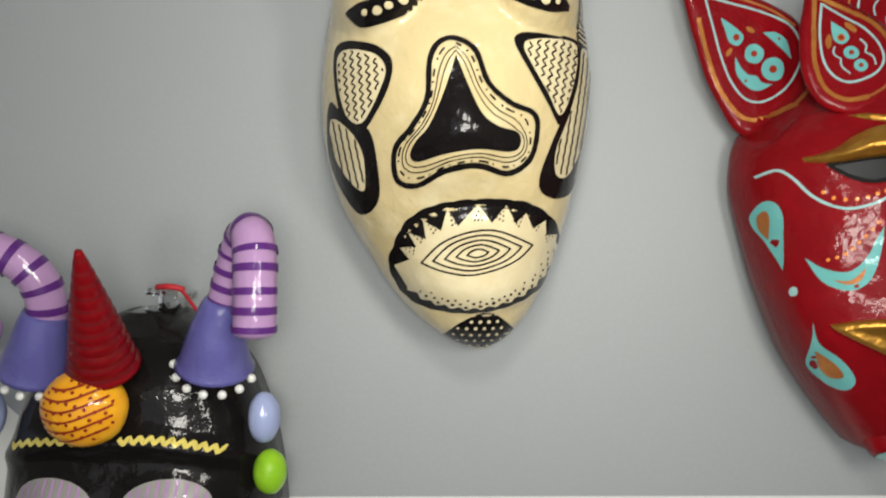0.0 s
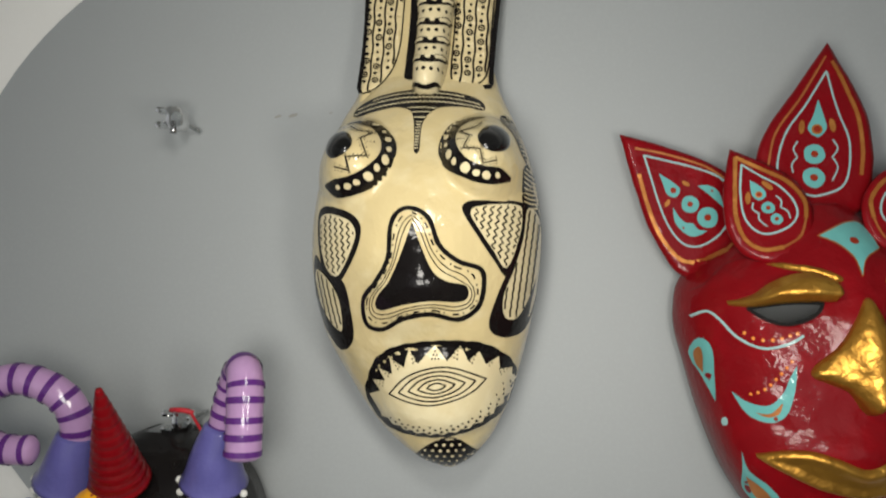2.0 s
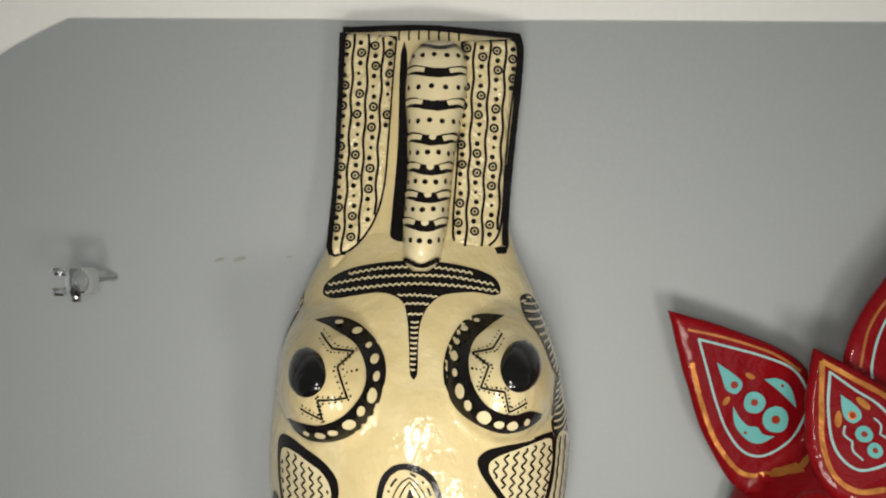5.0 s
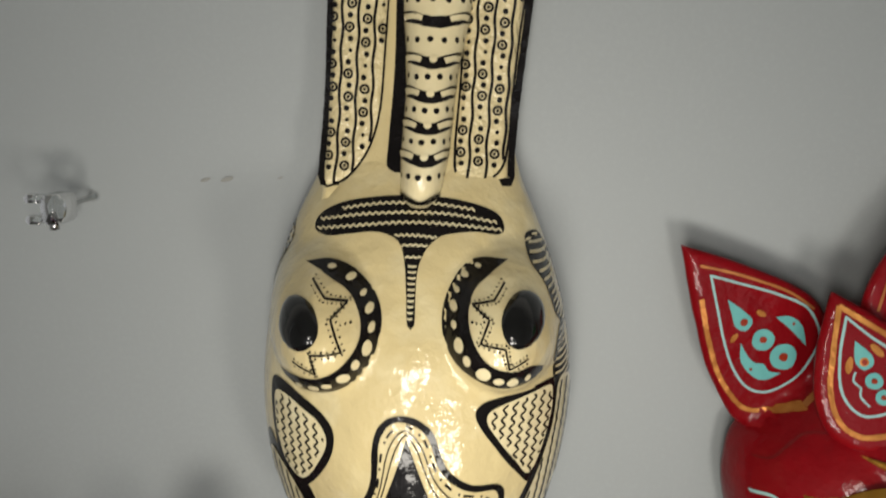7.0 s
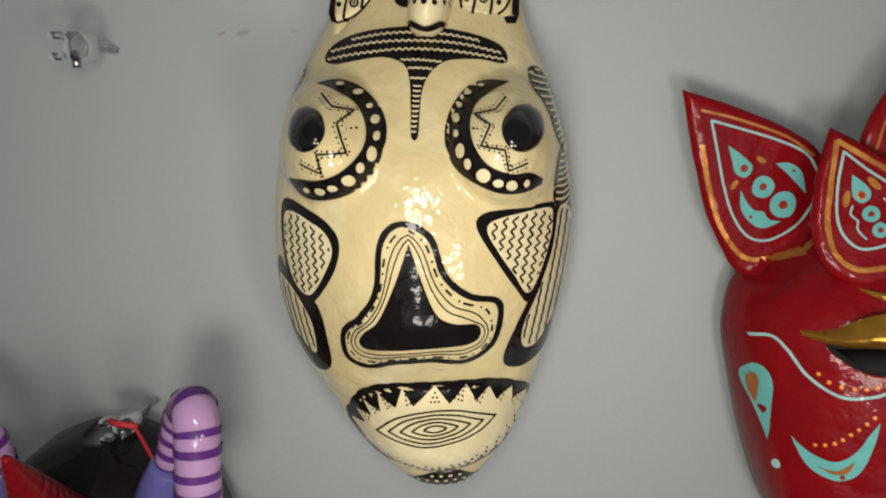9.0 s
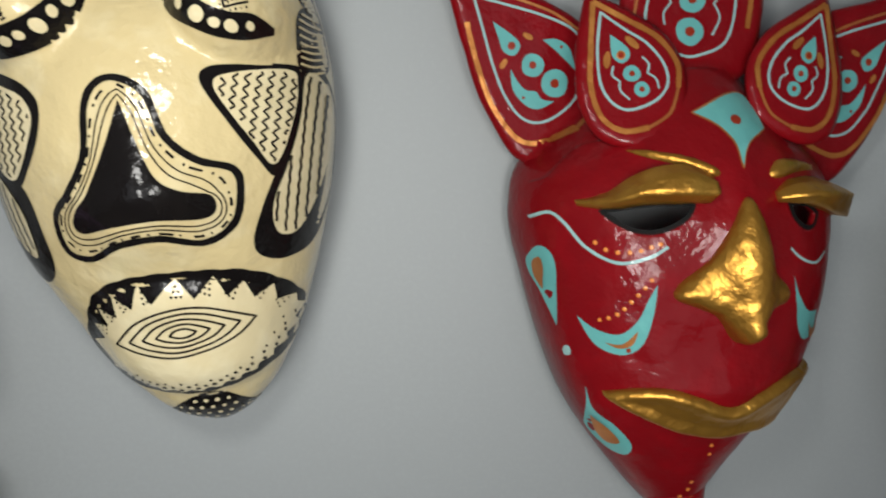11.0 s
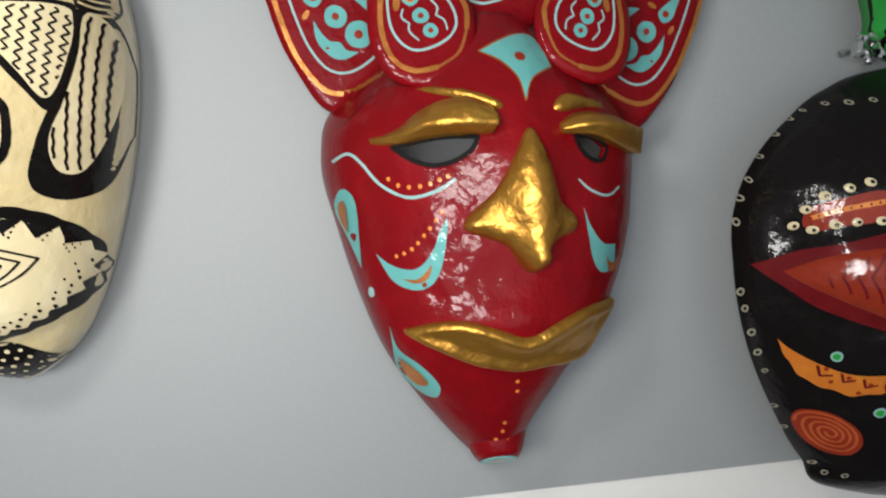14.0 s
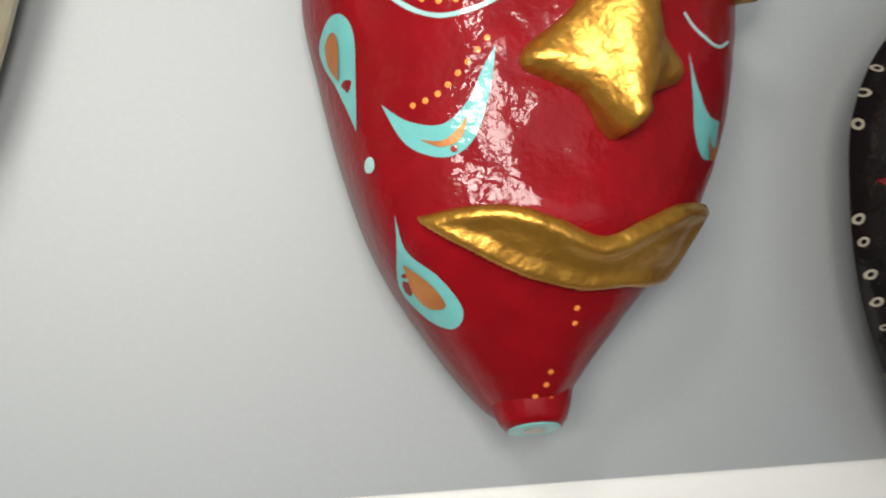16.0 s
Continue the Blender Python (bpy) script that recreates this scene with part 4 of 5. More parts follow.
awning([[(0.3370, 0.098, -0.0320), (0.350, 0.098, -0.0270), (0.366, 0.086, -0.0265), (0.381, 0.068, -0.0300)],
        [(0.3370, 0.106, -0.0345), (0.350, 0.109, -0.0295), (0.368, 0.101, -0.0290), (0.388, 0.080, -0.0320)],
        [(0.3375, 0.109, -0.0370), (0.352, 0.116, -0.0345), (0.371, 0.110, -0.0350), (0.3940, 0.088, -0.0370)],
        [(0.3385, 0.108, -0.0395), (0.354, 0.111, -0.0400), (0.372, 0.103, -0.0450), (0.3955, 0.081, -0.0510)],
        [(0.3390, 0.098, -0.0390), (0.354, 0.098, -0.0400), (0.370, 0.086, -0.0450), (0.3860, 0.064, -0.0500)]],
       "eyelid", GOLD, red_mask, "heavy gold eyelid hanging past the cheek")
relief("eyebrow", red_shell, spline([(0.2604, -0.0112), (0.2756, -0.0121), (0.2933, -0.0157), (0.3048, -0.0218), (0.3014, -0.0253), (0.2869, -0.0198), (0.2694, -0.0150)], True, 0.0012, (0,)), 0.003, GOLD, red_mask, 1, "thin gold eyebrow", 0.002, 0.003)
relief("eyebrow", red_shell, spline([(0.3348, -0.0242), (0.3413, -0.0172), (0.3560, -0.0177), (0.3726, -0.0229), (0.3553, -0.0239), (0.3403, -0.0268)], True, 0.0012), 0.003, GOLD, red_mask, 1, "thin gold eyebrow", 0.002, 0.003)

diamond = spline([(0.2972, 0.0088), (0.3183, 0.0186), (0.3318, 0.0177), (0.3381, 0.0002), (0.3239, -0.0077), (0.3183, -0.0199), (0.3158, -0.0075), (0.3079, 0.0021)], True, 0.0012, (0, 3, 5))
gem = paint("forehead_mark", red_shell, [diamond], TEAL, red_mask, 2, "turquoise forehead mark")
stroke("gold_line", red_shell, [grown(diamond, 1.03)], 0.0012, COPPER, gem, 1, True)
dots("mark_dot", red_shell, [(0.3185, 0.0045, 0.0032)], RUST, gem, 3, sides=14)
stroke("cheek_curl", red_shell, [spline([(0.2127, -0.0499), (0.2214, -0.0460), (0.2284, -0.0516), (0.2382, -0.0641), (0.2523, -0.0716), (0.2669, -0.0686), (0.2775, -0.0622)], False, 0.001)], 0.0017, PALETEAL, red_mask, 1, False, "pale turquoise curl under the eye")
stroke("cheek_curl", red_shell, [spline([(0.3476, -0.0647), (0.3567, -0.0715), (0.3686, -0.0745), (0.3787, -0.0699)], False, 0.001)], 0.0014, PALETEAL, red_mask, 1, False, "pale turquoise curl under the eye")
dots("cheek_dab", red_shell, [(u, v, 0.0013) for u, v in [(0.2425, -0.0612), (0.2475, -0.0649), (0.2530, -0.0661), (0.2588, -0.0658), (0.2641, -0.0646), (0.2690, -0.0625), (0.2735, -0.0608)]], ORANGE, red_mask, 1, "small orange dabs")
dots("cheek_dab", red_shell, [(u, v, 0.0012) for u, v in [(0.2451, -0.1042), (0.2491, -0.1026), (0.2532, -0.1002), (0.2566, -0.0969), (0.2598, -0.0927), (0.2629, -0.0888), (0.2662, -0.0845), (0.2694, -0.0802)]], ORANGE, red_mask, 1, "small orange dabs")
drop = paint("cheek_drop", red_shell, [spline([(0.2131, -0.0746), (0.2161, -0.0668), (0.2209, -0.0673), (0.2248, -0.0759), (0.2260, -0.0961), (0.2267, -0.1126), (0.2196, -0.0943), (0.2147, -0.0834)], True, 0.0012, (5,))], TEAL, red_mask, 1, "turquoise teardrop")
paint("drop_core", red_shell, [spline([(0.2156, -0.0763), (0.2180, -0.0727), (0.2200, -0.0782), (0.2207, -0.0922), (0.2170, -0.0849)], True, 0.0012, (3,))], COPPER, drop, 3.4, "", 0.002)
crescent = paint("cheek_crescent", red_shell, [spline([(0.2345, -0.1033), (0.2436, -0.1099), (0.2549, -0.1112), (0.2634, -0.1026), (0.2678, -0.0916), (0.2723, -0.0824), (0.2708, -0.0995), (0.2665, -0.1155), (0.2595, -0.1225), (0.2509, -0.1226), (0.2422, -0.1174)], True, 0.0012, (0, 5))], TEAL, red_mask, 1, "turquoise crescent")
paint("crescent_core", red_shell, [spline([(0.2479, -0.1168), (0.2564, -0.1166), (0.2635, -0.1084), (0.2614, -0.1164), (0.2550, -0.1194)], True, 0.0012, (0, 2))], COPPER, crescent, 2.2)
dots("crescent_dot", red_shell, [(0.2595, -0.1200, 0.0014)], RUST, crescent, 3)
crescent = paint("cheek_crescent", red_shell, [spline([(0.3501, -0.0795), (0.3544, -0.0908), (0.3643, -0.1016), (0.3755, -0.1034), (0.3753, -0.1172), (0.3652, -0.1193), (0.3577, -0.1124), (0.3525, -0.0938)], True, 0.0012, (0, 3))], TEAL, red_mask, 1, "turquoise crescent")
paint("crescent_core", red_shell, [spline([(0.3665, -0.1095), (0.3725, -0.1145), (0.380, -0.111), (0.3765, -0.1185), (0.3705, -0.1190)], True, 0.0012, (0, 2))], COPPER, crescent, 2.2)
drop = paint("chin_drop", red_shell, [spline([(0.2405, -0.1450), (0.2455, -0.1590), (0.2580, -0.1690), (0.2680, -0.1815), (0.2665, -0.1905), (0.2570, -0.1875), (0.2455, -0.1730)], True, 0.0012, (0,))],
             TEAL, red_mask, 1, "turquoise teardrop")
paint("drop_core", red_shell, [spline([(0.2455, -0.1640), (0.2555, -0.1715), (0.2620, -0.1800), (0.2570, -0.1820), (0.2505, -0.1755)], True, 0.0012, (0,))], COPPER, drop, 3.4, "", 0.002)
paint("chin_drop", red_shell, [spline([(0.375, -0.150), (0.368, -0.160), (0.360, -0.172), (0.352, -0.186), (0.357, -0.184), (0.366, -0.170)], True, 0.0012, (0,))], TEAL, red_mask, 1, "turquoise teardrop")
spot = dots("side_spot", red_shell, [(0.2315, -0.1260, 0.0034)], PALETEAL, red_mask, 1, "pale turquoise spot", sides=14)
dots("chin_dab", red_shell, [(u, v, 0.0013) for u, v in [(0.3070, -0.2082), (0.3063, -0.2143), (0.3025, -0.2197), (0.3101, -0.2212), (0.2986, -0.2239), (0.3063, -0.2242)]] + [(0.312, -0.180, 0.0013), (0.3125, -0.1865, 0.0012)], ORANGE, red_mask, 1, "small orange dabs")
chin_way = Vector((0.0, 0.50, -0.866))
chin_end = Vector((0.3065, 0.0660, -0.2370))
part("chin", *tube([chin_end - chin_way * 0.030, chin_end - chin_way * 0.008, chin_end - chin_way * 0.003, chin_end], [0.0240, 0.0172, 0.0148, 0.0124], 28), RED, red_mask, "blunt end of the chin")
tip_ring = part("chin_tip", *tube([chin_end, chin_end + chin_way * 0.0006, chin_end + chin_way * 0.0008], [0.0116, 0.0116, 0.0112], 28), TEAL, red_mask, "turquoise cut end of the chin", False)
part("tip_core", *tube([chin_end + chin_way * 0.0008, chin_end + chin_way * 0.0013], [0.0050, 0.0046], 18), GREYPAINT, tip_ring, "", False)
# Shade of a forehead crease put into a dark red line, without a fold.
stroke("crease_shade", red_shell, [spline([(0.214, -0.030), (0.222, -0.026), (0.232, -0.016), (0.243, -0.008), (0.262, -0.004)], False, 0.0015)], 0.0009, DARKRED, red_mask, 1)


def over_face(flat, lift=-0.0003):
    """A petal's depth: its own plane, or the forehead where that comes forward."""
    def depth(u, v):
        a = flat(u, v)
        w = u - red_shell.mid(v)
        if v > 0.035 or abs(w) > red_shell.flank(w, v)[0] * 0.995:
            return a
        b = red_shell.at(red_shell.turn(u, v), v).y + lift
        return 0.5 * (a + b + math.sqrt((a - b) ** 2 + 0.000006))
    return depth


def petal(outline, depth, gold, dim_gold, teal, seed, name, label):
    """A pointed crown petal with its painted border lines: gold, the same gold painted duller where it catches less
    light, and turquoise, each (points, closed).
    """
    edge = spline(outline, True, 0.002, (0,))
    sheet = Sheet(over_face(depth), seed, 0.0006)
    ob = sheet_mesh(name, sheet, edge, 0.0045, RED, red_mask, label)
    for lines, width, mat, nm in ((gold, 0.0030, BAND, "gold_band"), (dim_gold, 0.0016, COPPER, "dim_gold_line"), (teal, 0.0015, PALETEAL, "turquoise_line")):
        for points, closed in lines:
            stroke(nm, sheet, [spline(points, closed, 0.001, (0,) if closed else ())], width, mat, ob, 1, closed)
    return ob, sheet


def mirror_at(axis):
    return lambda points: [(2 * axis - p[0], *p[1:]) for p in points]


def side_petal(way, outline, depth, seed):
    """A large side petal with a teardrop, two rings and two crescents."""
    ob, sheet = petal(outline, depth,
                      [(way([(0.1790, 0.0640), (0.1850, 0.0400), (0.1945, 0.0150), (0.2080, -0.0030), (0.2190, -0.0075), (0.2300, -0.0050), (0.2440, 0.0020)]), False)],
                      [(way([(0.1760, 0.0850), (0.2000, 0.0800), (0.2300, 0.0705), (0.2480, 0.0595)]), False), (way([(0.2440, 0.0020), (0.2540, 0.0120), (0.2585, 0.0220)]), False)],
                      [(way([(0.183, 0.079), (0.2011, 0.0746), (0.2229, 0.0689), (0.2416, 0.0616), (0.2501, 0.0517), (0.2534, 0.0409), (0.25, 0.0278), (0.241, 0.0143), (0.2259, 0.0055), (0.2129, 0.0077), (0.2023, 0.0205), (0.1947, 0.0389), (0.1889, 0.0588)]), True)],
                      seed, "ear_petal", "large red side petal with turquoise curls")
    paint("tear_mark", sheet, [spline(way([(0.1946, 0.0644), (0.205, 0.0575), (0.2111, 0.0512), (0.2076, 0.0448), (0.2009, 0.0472), (0.1978, 0.0554)]), True, 0.001, (0,))], TEAL, ob, 1.6, "", 0.002)
    rings("ring_mark", sheet, way([(0.2189, 0.0393, 0.0070), (0.2326, 0.0284, 0.0083)]), TEAL, ob, 1.6, sides=22, hole=0.32)
    paint("moon_mark", sheet, [spline(way([(0.2248, 0.0540), (0.2338, 0.0545), (0.2417, 0.0490), (0.2459, 0.0358), (0.2400, 0.0415), (0.2330, 0.0478)]), True, 0.001, (0, 3)),
                               spline(way([(0.2054, 0.0370), (0.2070, 0.0245), (0.2147, 0.0155), (0.2230, 0.0132), (0.2325, 0.0178), (0.2250, 0.0190), (0.2210, 0.0235), (0.2150, 0.0245), (0.2100, 0.0295)]), True, 0.001, (0, 4))], TEAL, ob, 1.6, "", 0.002)
    dots("mark_dot", sheet, way([(0.2058, 0.0504, 0.0024), (0.2189, 0.0393, 0.0022), (0.2326, 0.0284, 0.0027), (0.2365, 0.0500, 0.0010), (0.2133, 0.0200, 0.0010)]), RUST, ob, 2.6)
    paint("gold_mark", sheet, [dot(*p, 0.0034, 12, 0.5, lean) for p, lean in zip(way([(0.2160, 0.0560), (0.2010, 0.0400)]), (-0.5, 1.0))], BAND, ob, 1.6, "", 0.002)


def eyed_petal(outline, depth, gold, dim_gold, teal, seed, name, label, tear, spots, curls, leaves):
    """A petal with a teardrop over two rings, a squiggle on each side and two gold leaves."""
    ob, sheet = petal(outline, depth, gold, dim_gold, teal, seed, name, label)
    paint("tear_mark", sheet, [spline(tear, True, 0.001, (0,))], TEAL, ob, 1.6, "", 0.002)
    rings("ring_mark", sheet, spots[1:], TEAL, ob, 1.6, sides=20, hole=0.34)
    dots("mark_halo", sheet, [(spots[0][0], spots[0][1], spots[0][2] * 1.5)], BAND, ob, 2.2)
    dots("mark_dot", sheet, [spots[0]] + [(u, v, r * 0.34) for u, v, r in spots[1:]], RUST, ob, 2.9)
    stroke("squiggle", sheet, [spline(c, False, 0.001, (2,)) for c in curls], 0.0011, PALETEAL, ob, 1.6)
    paint("gold_mark", sheet, [dot(u, v, r, 14, 0.42, lean) for u, v, r, lean in leaves], BAND, ob, 1.6, "", 0.002)


side_petal(lambda p: list(p), [(0.1645, 0.0968), (0.2, 0.0868), (0.2366, 0.0725), (0.2555, 0.0560), (0.264, 0.022), (0.250, -0.006), (0.228, -0.018), (0.2085, -0.0150), (0.1881, 0.0182), (0.1775, 0.0493), (0.1705, 0.0743)],
           lambda u, v: 0.034 - 0.03 * (u - 0.213), 1.0)
side_petal(lambda p: [(0.6395 - q[0] + 0.09 * (q[1] - 0.04), q[1] - 0.010 + 0.02 * (0.25 - q[0]), *q[2:]) for q in p], [(0.4760, 0.0930), (0.440, 0.080), (0.402, 0.070), (0.383, 0.052), (0.371, 0.018), (0.380, -0.012), (0.398, -0.028), (0.4155, -0.0325), (0.4405, -0.0040), (0.4560, 0.0327), (0.4690, 0.0700)],
           lambda u, v: 0.034 - 0.10 * (u - 0.42), 2.0)
eyed_petal([(0.3245, 0.166), (0.2963, 0.1262), (0.2736, 0.0941), (0.2655, 0.066), (0.280, 0.038), (0.312, 0.024), (0.342, 0.034), (0.3510, 0.064), (0.3520, 0.0804), (0.350, 0.1053), (0.3396, 0.1338)], lambda u, v: 0.058 - 0.10 * (v - 0.05),
           [([(0.3260, 0.150), (0.3340, 0.130), (0.3420, 0.104), (0.3435, 0.078), (0.3410, 0.058)], False)], [([(0.3215, 0.154), (0.3010, 0.121), (0.2800, 0.092), (0.2730, 0.066)], False)],
           [([(0.3210, 0.1414), (0.3041, 0.1146), (0.2876, 0.0918), (0.2796, 0.0656), (0.2850, 0.0500), (0.3012, 0.0426), (0.3116, 0.0427), (0.3266, 0.0493), (0.3328, 0.0648), (0.3338, 0.0872), (0.3271, 0.1099)], True)],
           3.0, "crown_petal", "tall red middle petal with turquoise eyes",
           [(0.3133, 0.1185), (0.3165, 0.1050), (0.3180, 0.0950), (0.3110, 0.0880), (0.3040, 0.0945), (0.3085, 0.1050)], [(0.3108, 0.0943, 0.0028), (0.3076, 0.0746, 0.0079), (0.3059, 0.0560, 0.0082)],
           [[(0.2960, 0.0850), (0.2925, 0.0790), (0.2950, 0.0725), (0.2905, 0.0665), (0.2910, 0.0600)], [(0.3220, 0.0860), (0.3250, 0.0790), (0.3205, 0.0720), (0.3240, 0.0640), (0.3195, 0.0540)]],
           [(0.2995, 0.0965, 0.0055, 1.4), (0.3225, 0.0975, 0.0055, 1.7)])
SMALL = ([(0.2430, 0.0785), (0.268, 0.0655), (0.2853, 0.0544), (0.2965, 0.0369), (0.2970, 0.0180), (0.2870, 0.0020), (0.264, -0.0085), (0.2459, -0.0030), (0.2366, 0.0152), (0.2355, 0.0368), (0.2384, 0.0589)],
         [([(0.2460, 0.0710), (0.2440, 0.0456), (0.2431, 0.0238), (0.2486, 0.0067), (0.26, -0.0007), (0.2740, 0.0010)], False), ([(0.2918, 0.0230), (0.2916, 0.0369), (0.2809, 0.0509), (0.2635, 0.0611), (0.2460, 0.0710)], False)],
         [([(0.2740, 0.0010), (0.2860, 0.0090), (0.2918, 0.0230)], False)],
         [([(0.2500, 0.0650), (0.2474, 0.0412), (0.2498, 0.0217), (0.261, 0.0111), (0.2774, 0.0154), (0.2856, 0.0249), (0.2836, 0.0369), (0.2745, 0.0478), (0.2629, 0.0553)], True)])
TEAR = [(0.2548, 0.0525), (0.2635, 0.0455), (0.2650, 0.0400), (0.2605, 0.0365), (0.2560, 0.0395), (0.2548, 0.0450)]
SPOTS = [(0.2602, 0.0410, 0.0017), (0.2658, 0.0307, 0.0048), (0.2709, 0.0221, 0.0044)]
CURLS = [[(0.2560, 0.0350), (0.2550, 0.0300), (0.2590, 0.0265), (0.2590, 0.0215), (0.2640, 0.0165)], [(0.2720, 0.0400), (0.2755, 0.0360), (0.2745, 0.0310), (0.2790, 0.0280), (0.2805, 0.0225)]]
LEAVES = [(0.2665, 0.0480, 0.0048, -0.75), (0.2525, 0.0385, 0.0048, 1.45)]
for way, depth, seed in ((lambda p: list(p), lambda u, v: 0.075 + 0.04 * (u - 0.27) - 0.20 * (v - 0.026) + 0.002 * math.cos((u - 0.28) * 50), 4.0),
                         (mirror_at(0.3155), lambda u, v: 0.075 - 0.12 * (u - 0.363) - 0.20 * (v - 0.02) + 0.002 * math.cos((u - 0.363) * 50), 5.0)):
    mapped = [[(way(p), c) for p, c in group] for group in SMALL[1:]]
    eyed_petal(way(SMALL[0]), depth, *mapped, seed, "small_petal", "small red front petal with gold outline", way(TEAR), way(SPOTS), [way(c) for c in CURLS],
               [(*p, lean if seed < 5 else math.pi - lean) for p, lean in zip(way([l[:3] for l in LEAVES]), [l[3] for l in LEAVES])])

# ---- black mask with red eyes ----
black_shell = Shell(
    mid=knots((-0.292, 0.602), (-0.1, 0.602), (0.004, 0.605)),
    half=knots((-0.292, 0.0300), (-0.285, 0.0560), (-0.262, 0.0780), (-0.226, 0.0991), (-0.177, 0.1190), (-0.128, 0.1282), (-0.09, 0.1289), (-0.064, 0.1202), (-0.032, 0.0945), (-0.011, 0.0664), (-0.001, 0.0408), (0.004, 0.0140)),
    deep=knots((-0.292, 0.010), (-0.27, 0.036), (-0.20, 0.066), (-0.12, 0.074), (-0.05, 0.062), (-0.01, 0.026), (0.004, 0.008)),
    lumps=lambda u, v: 0.0, bow=1.5, rim=0.050, seed=13.0)


def black_lumps(u, v):
    q = ((u - 0.55) / 0.064) ** 2 + ((v + 0.130 - (u - 0.49) * 0.05) / 0.032) ** 2
    d = 0.012 * (1 - q) if q < 1 else 0.0
    return d + swell(u, v, 0.497, -0.108, 0.012, 0.016, -0.005) + swell(u, v, 0.55, -0.075, 0.05, 0.012, 0.004)


black_shell.lumps = black_lumps
black_mask = thing("mask", 0.602, 0.0, -0.14, "black rounded papier-mache mask edged with small white rings, red eyes", "mask", "masks on the wall")
shell_mesh("face", black_shell, -0.292, 0.004, BLACK, black_mask, "glossy black rounded face")


def mirrored(points):
    return [(1.204 - u, v) for u, v in points]


def flank(flip):
    """One half of the black mask's paint."""
    way = mirrored if flip else (lambda p: list(p))
    lid = paint("eye_patch", black_shell, [spline(way([(0.4785, -0.1237), (0.4990, -0.1141), (0.5153, -0.1091), (0.5354, -0.1028), (0.5414, -0.1636), (0.5239, -0.1572), (0.5051, -0.1483), (0.4888, -0.1341)]), True, 0.002, (0, 3, 4))], DARKRED, black_mask, 1, "dark red almond eye")
    iris = spline(way([(0.4912, -0.1273), (0.5079, -0.1178), (0.5232, -0.1130), (0.5331, -0.1117), (0.5382, -0.1547), (0.5197, -0.1461), (0.5028, -0.1365)]), True, 0.002, (0, 3, 4))
    relief("iris", black_shell, iris, 0.0015, RUST, lid, 1.6, "rust-red iris", 0.0025, 0.006)
    lines = []
    for k in range(7):
        x = 0.5070 + 0.0058 * k
        h = 0.0045 + 0.0028 * k
        lines.append(way([(x + h * 0.55, -0.1265 + h), (x + h * 0.35, -0.1275 + h * 0.6), (x, -0.1285), (x + h * 0.35, -0.1300 - h * 0.6), (x + h * 0.55, -0.1315 - h)]))
    rise = Shell(black_shell.mid, black_shell.half, black_shell.deep, lambda u, v: black_lumps(u, v) + 0.0017, 1.5, 0.050, 13.0)
    stroke("iris_chevron", rise, clip_lines(grown(iris, 0.9), [spline(l, False, 0.001, (2,)) for l in lines]), 0.0013, DARKRED, lid, 2.5)
    brow_edge = spline(way([(0.5007, -0.0975), (0.5026, -0.0880), (0.5166, -0.0818), (0.5366, -0.0780), (0.5378, -0.0944), (0.5167, -0.0988), (0.5057, -0.1017)]), True, 0.002)
    brow_band = paint("brow_band", black_shell, [brow_edge], RUST, black_mask, 1, "rust-red brow band with orange line")
    stroke("brow_line", black_shell, [spline(way([(0.5039, -0.0935), (0.5167, -0.0885), (0.5367, -0.0839)]), False, 0.001)], 0.0032, ORANGE, brow_band, 2)
    dots("brow_speckle", black_shell, [(*p, 0.0008) for p in spline(way([(0.5039, -0.0935), (0.5167, -0.0885), (0.5367, -0.0839)]), False, 0.0035)], DARKRED, brow_band, 3, sides=7, fine=True)
    for u, v in way([(0.5014, -0.0883), (0.5094, -0.0801), (0.5202, -0.0756), (0.5298, -0.0724), (0.4969, -0.0985), (0.5049, -0.1010), (0.5138, -0.0977), (0.5238, -0.0963), (0.5352, -0.0956)]):
        bead = relief("bead", black_shell, dot(u, v, 0.0027, 14), 0.0014, PALE, black_mask, 1.2, "cream bead with a dark centre", 0.002, 0.002)
        dots("bead_centre", rise, [(u, v, 0.0013)], BLACK, bead, 3.0, sides=8)
    moon = spline(way([(0.4923, -0.1716), (0.4982, -0.1850), (0.5060, -0.1968), (0.5150, -0.2020), (0.5312, -0.2069), (0.5471, -0.2030), (0.5446, -0.1918), (0.5280, -0.1924), (0.5126, -0.1869), (0.4998, -0.1790)]), True, 0.002, (0, 5, 6))
    moon = [(u, v + (0.0007 * math.sin(i * 0.9) if i < len(moon) * 0.5 else 0)) for i, (u, v) in enumerate(moon)]
    crescent_band = paint("cheek_crescent", black_shell, [moon], AMBER, black_mask, 1, "orange crescent with dark marks")
    ticks = [way([(0.5115 + 0.011 * k, -0.1875 - 0.0035 * k), (0.5135 + 0.011 * k, -0.1945 - 0.0030 * k), (0.519 + 0.011 * k, -0.1935 - 0.0024 * k)]) for k in range(4)]
    stroke("crescent_tick", black_shell, clip_lines(moon, [spline(t, False, 0.001, (1,)) for t in ticks]), 0.0014, DARKRED, crescent_band, 2)
    dots("crescent_dot", black_shell, [(*p, 0.0015) for p in way([(0.5155, -0.1895), (0.5265, -0.1945), (0.5375, -0.1985), (0.5475, -0.1995), (0.519, -0.198), (0.533, -0.2045)])], RUST, crescent_band, 2, sides=9)
    for u, v in way([(0.5189, -0.1807), (0.5456, -0.2175)]):
        stud = dots("green_spot", black_shell, [(u, v, 0.0036)], PALETEAL, black_mask, 1, "pale green ring spot", sides=14)
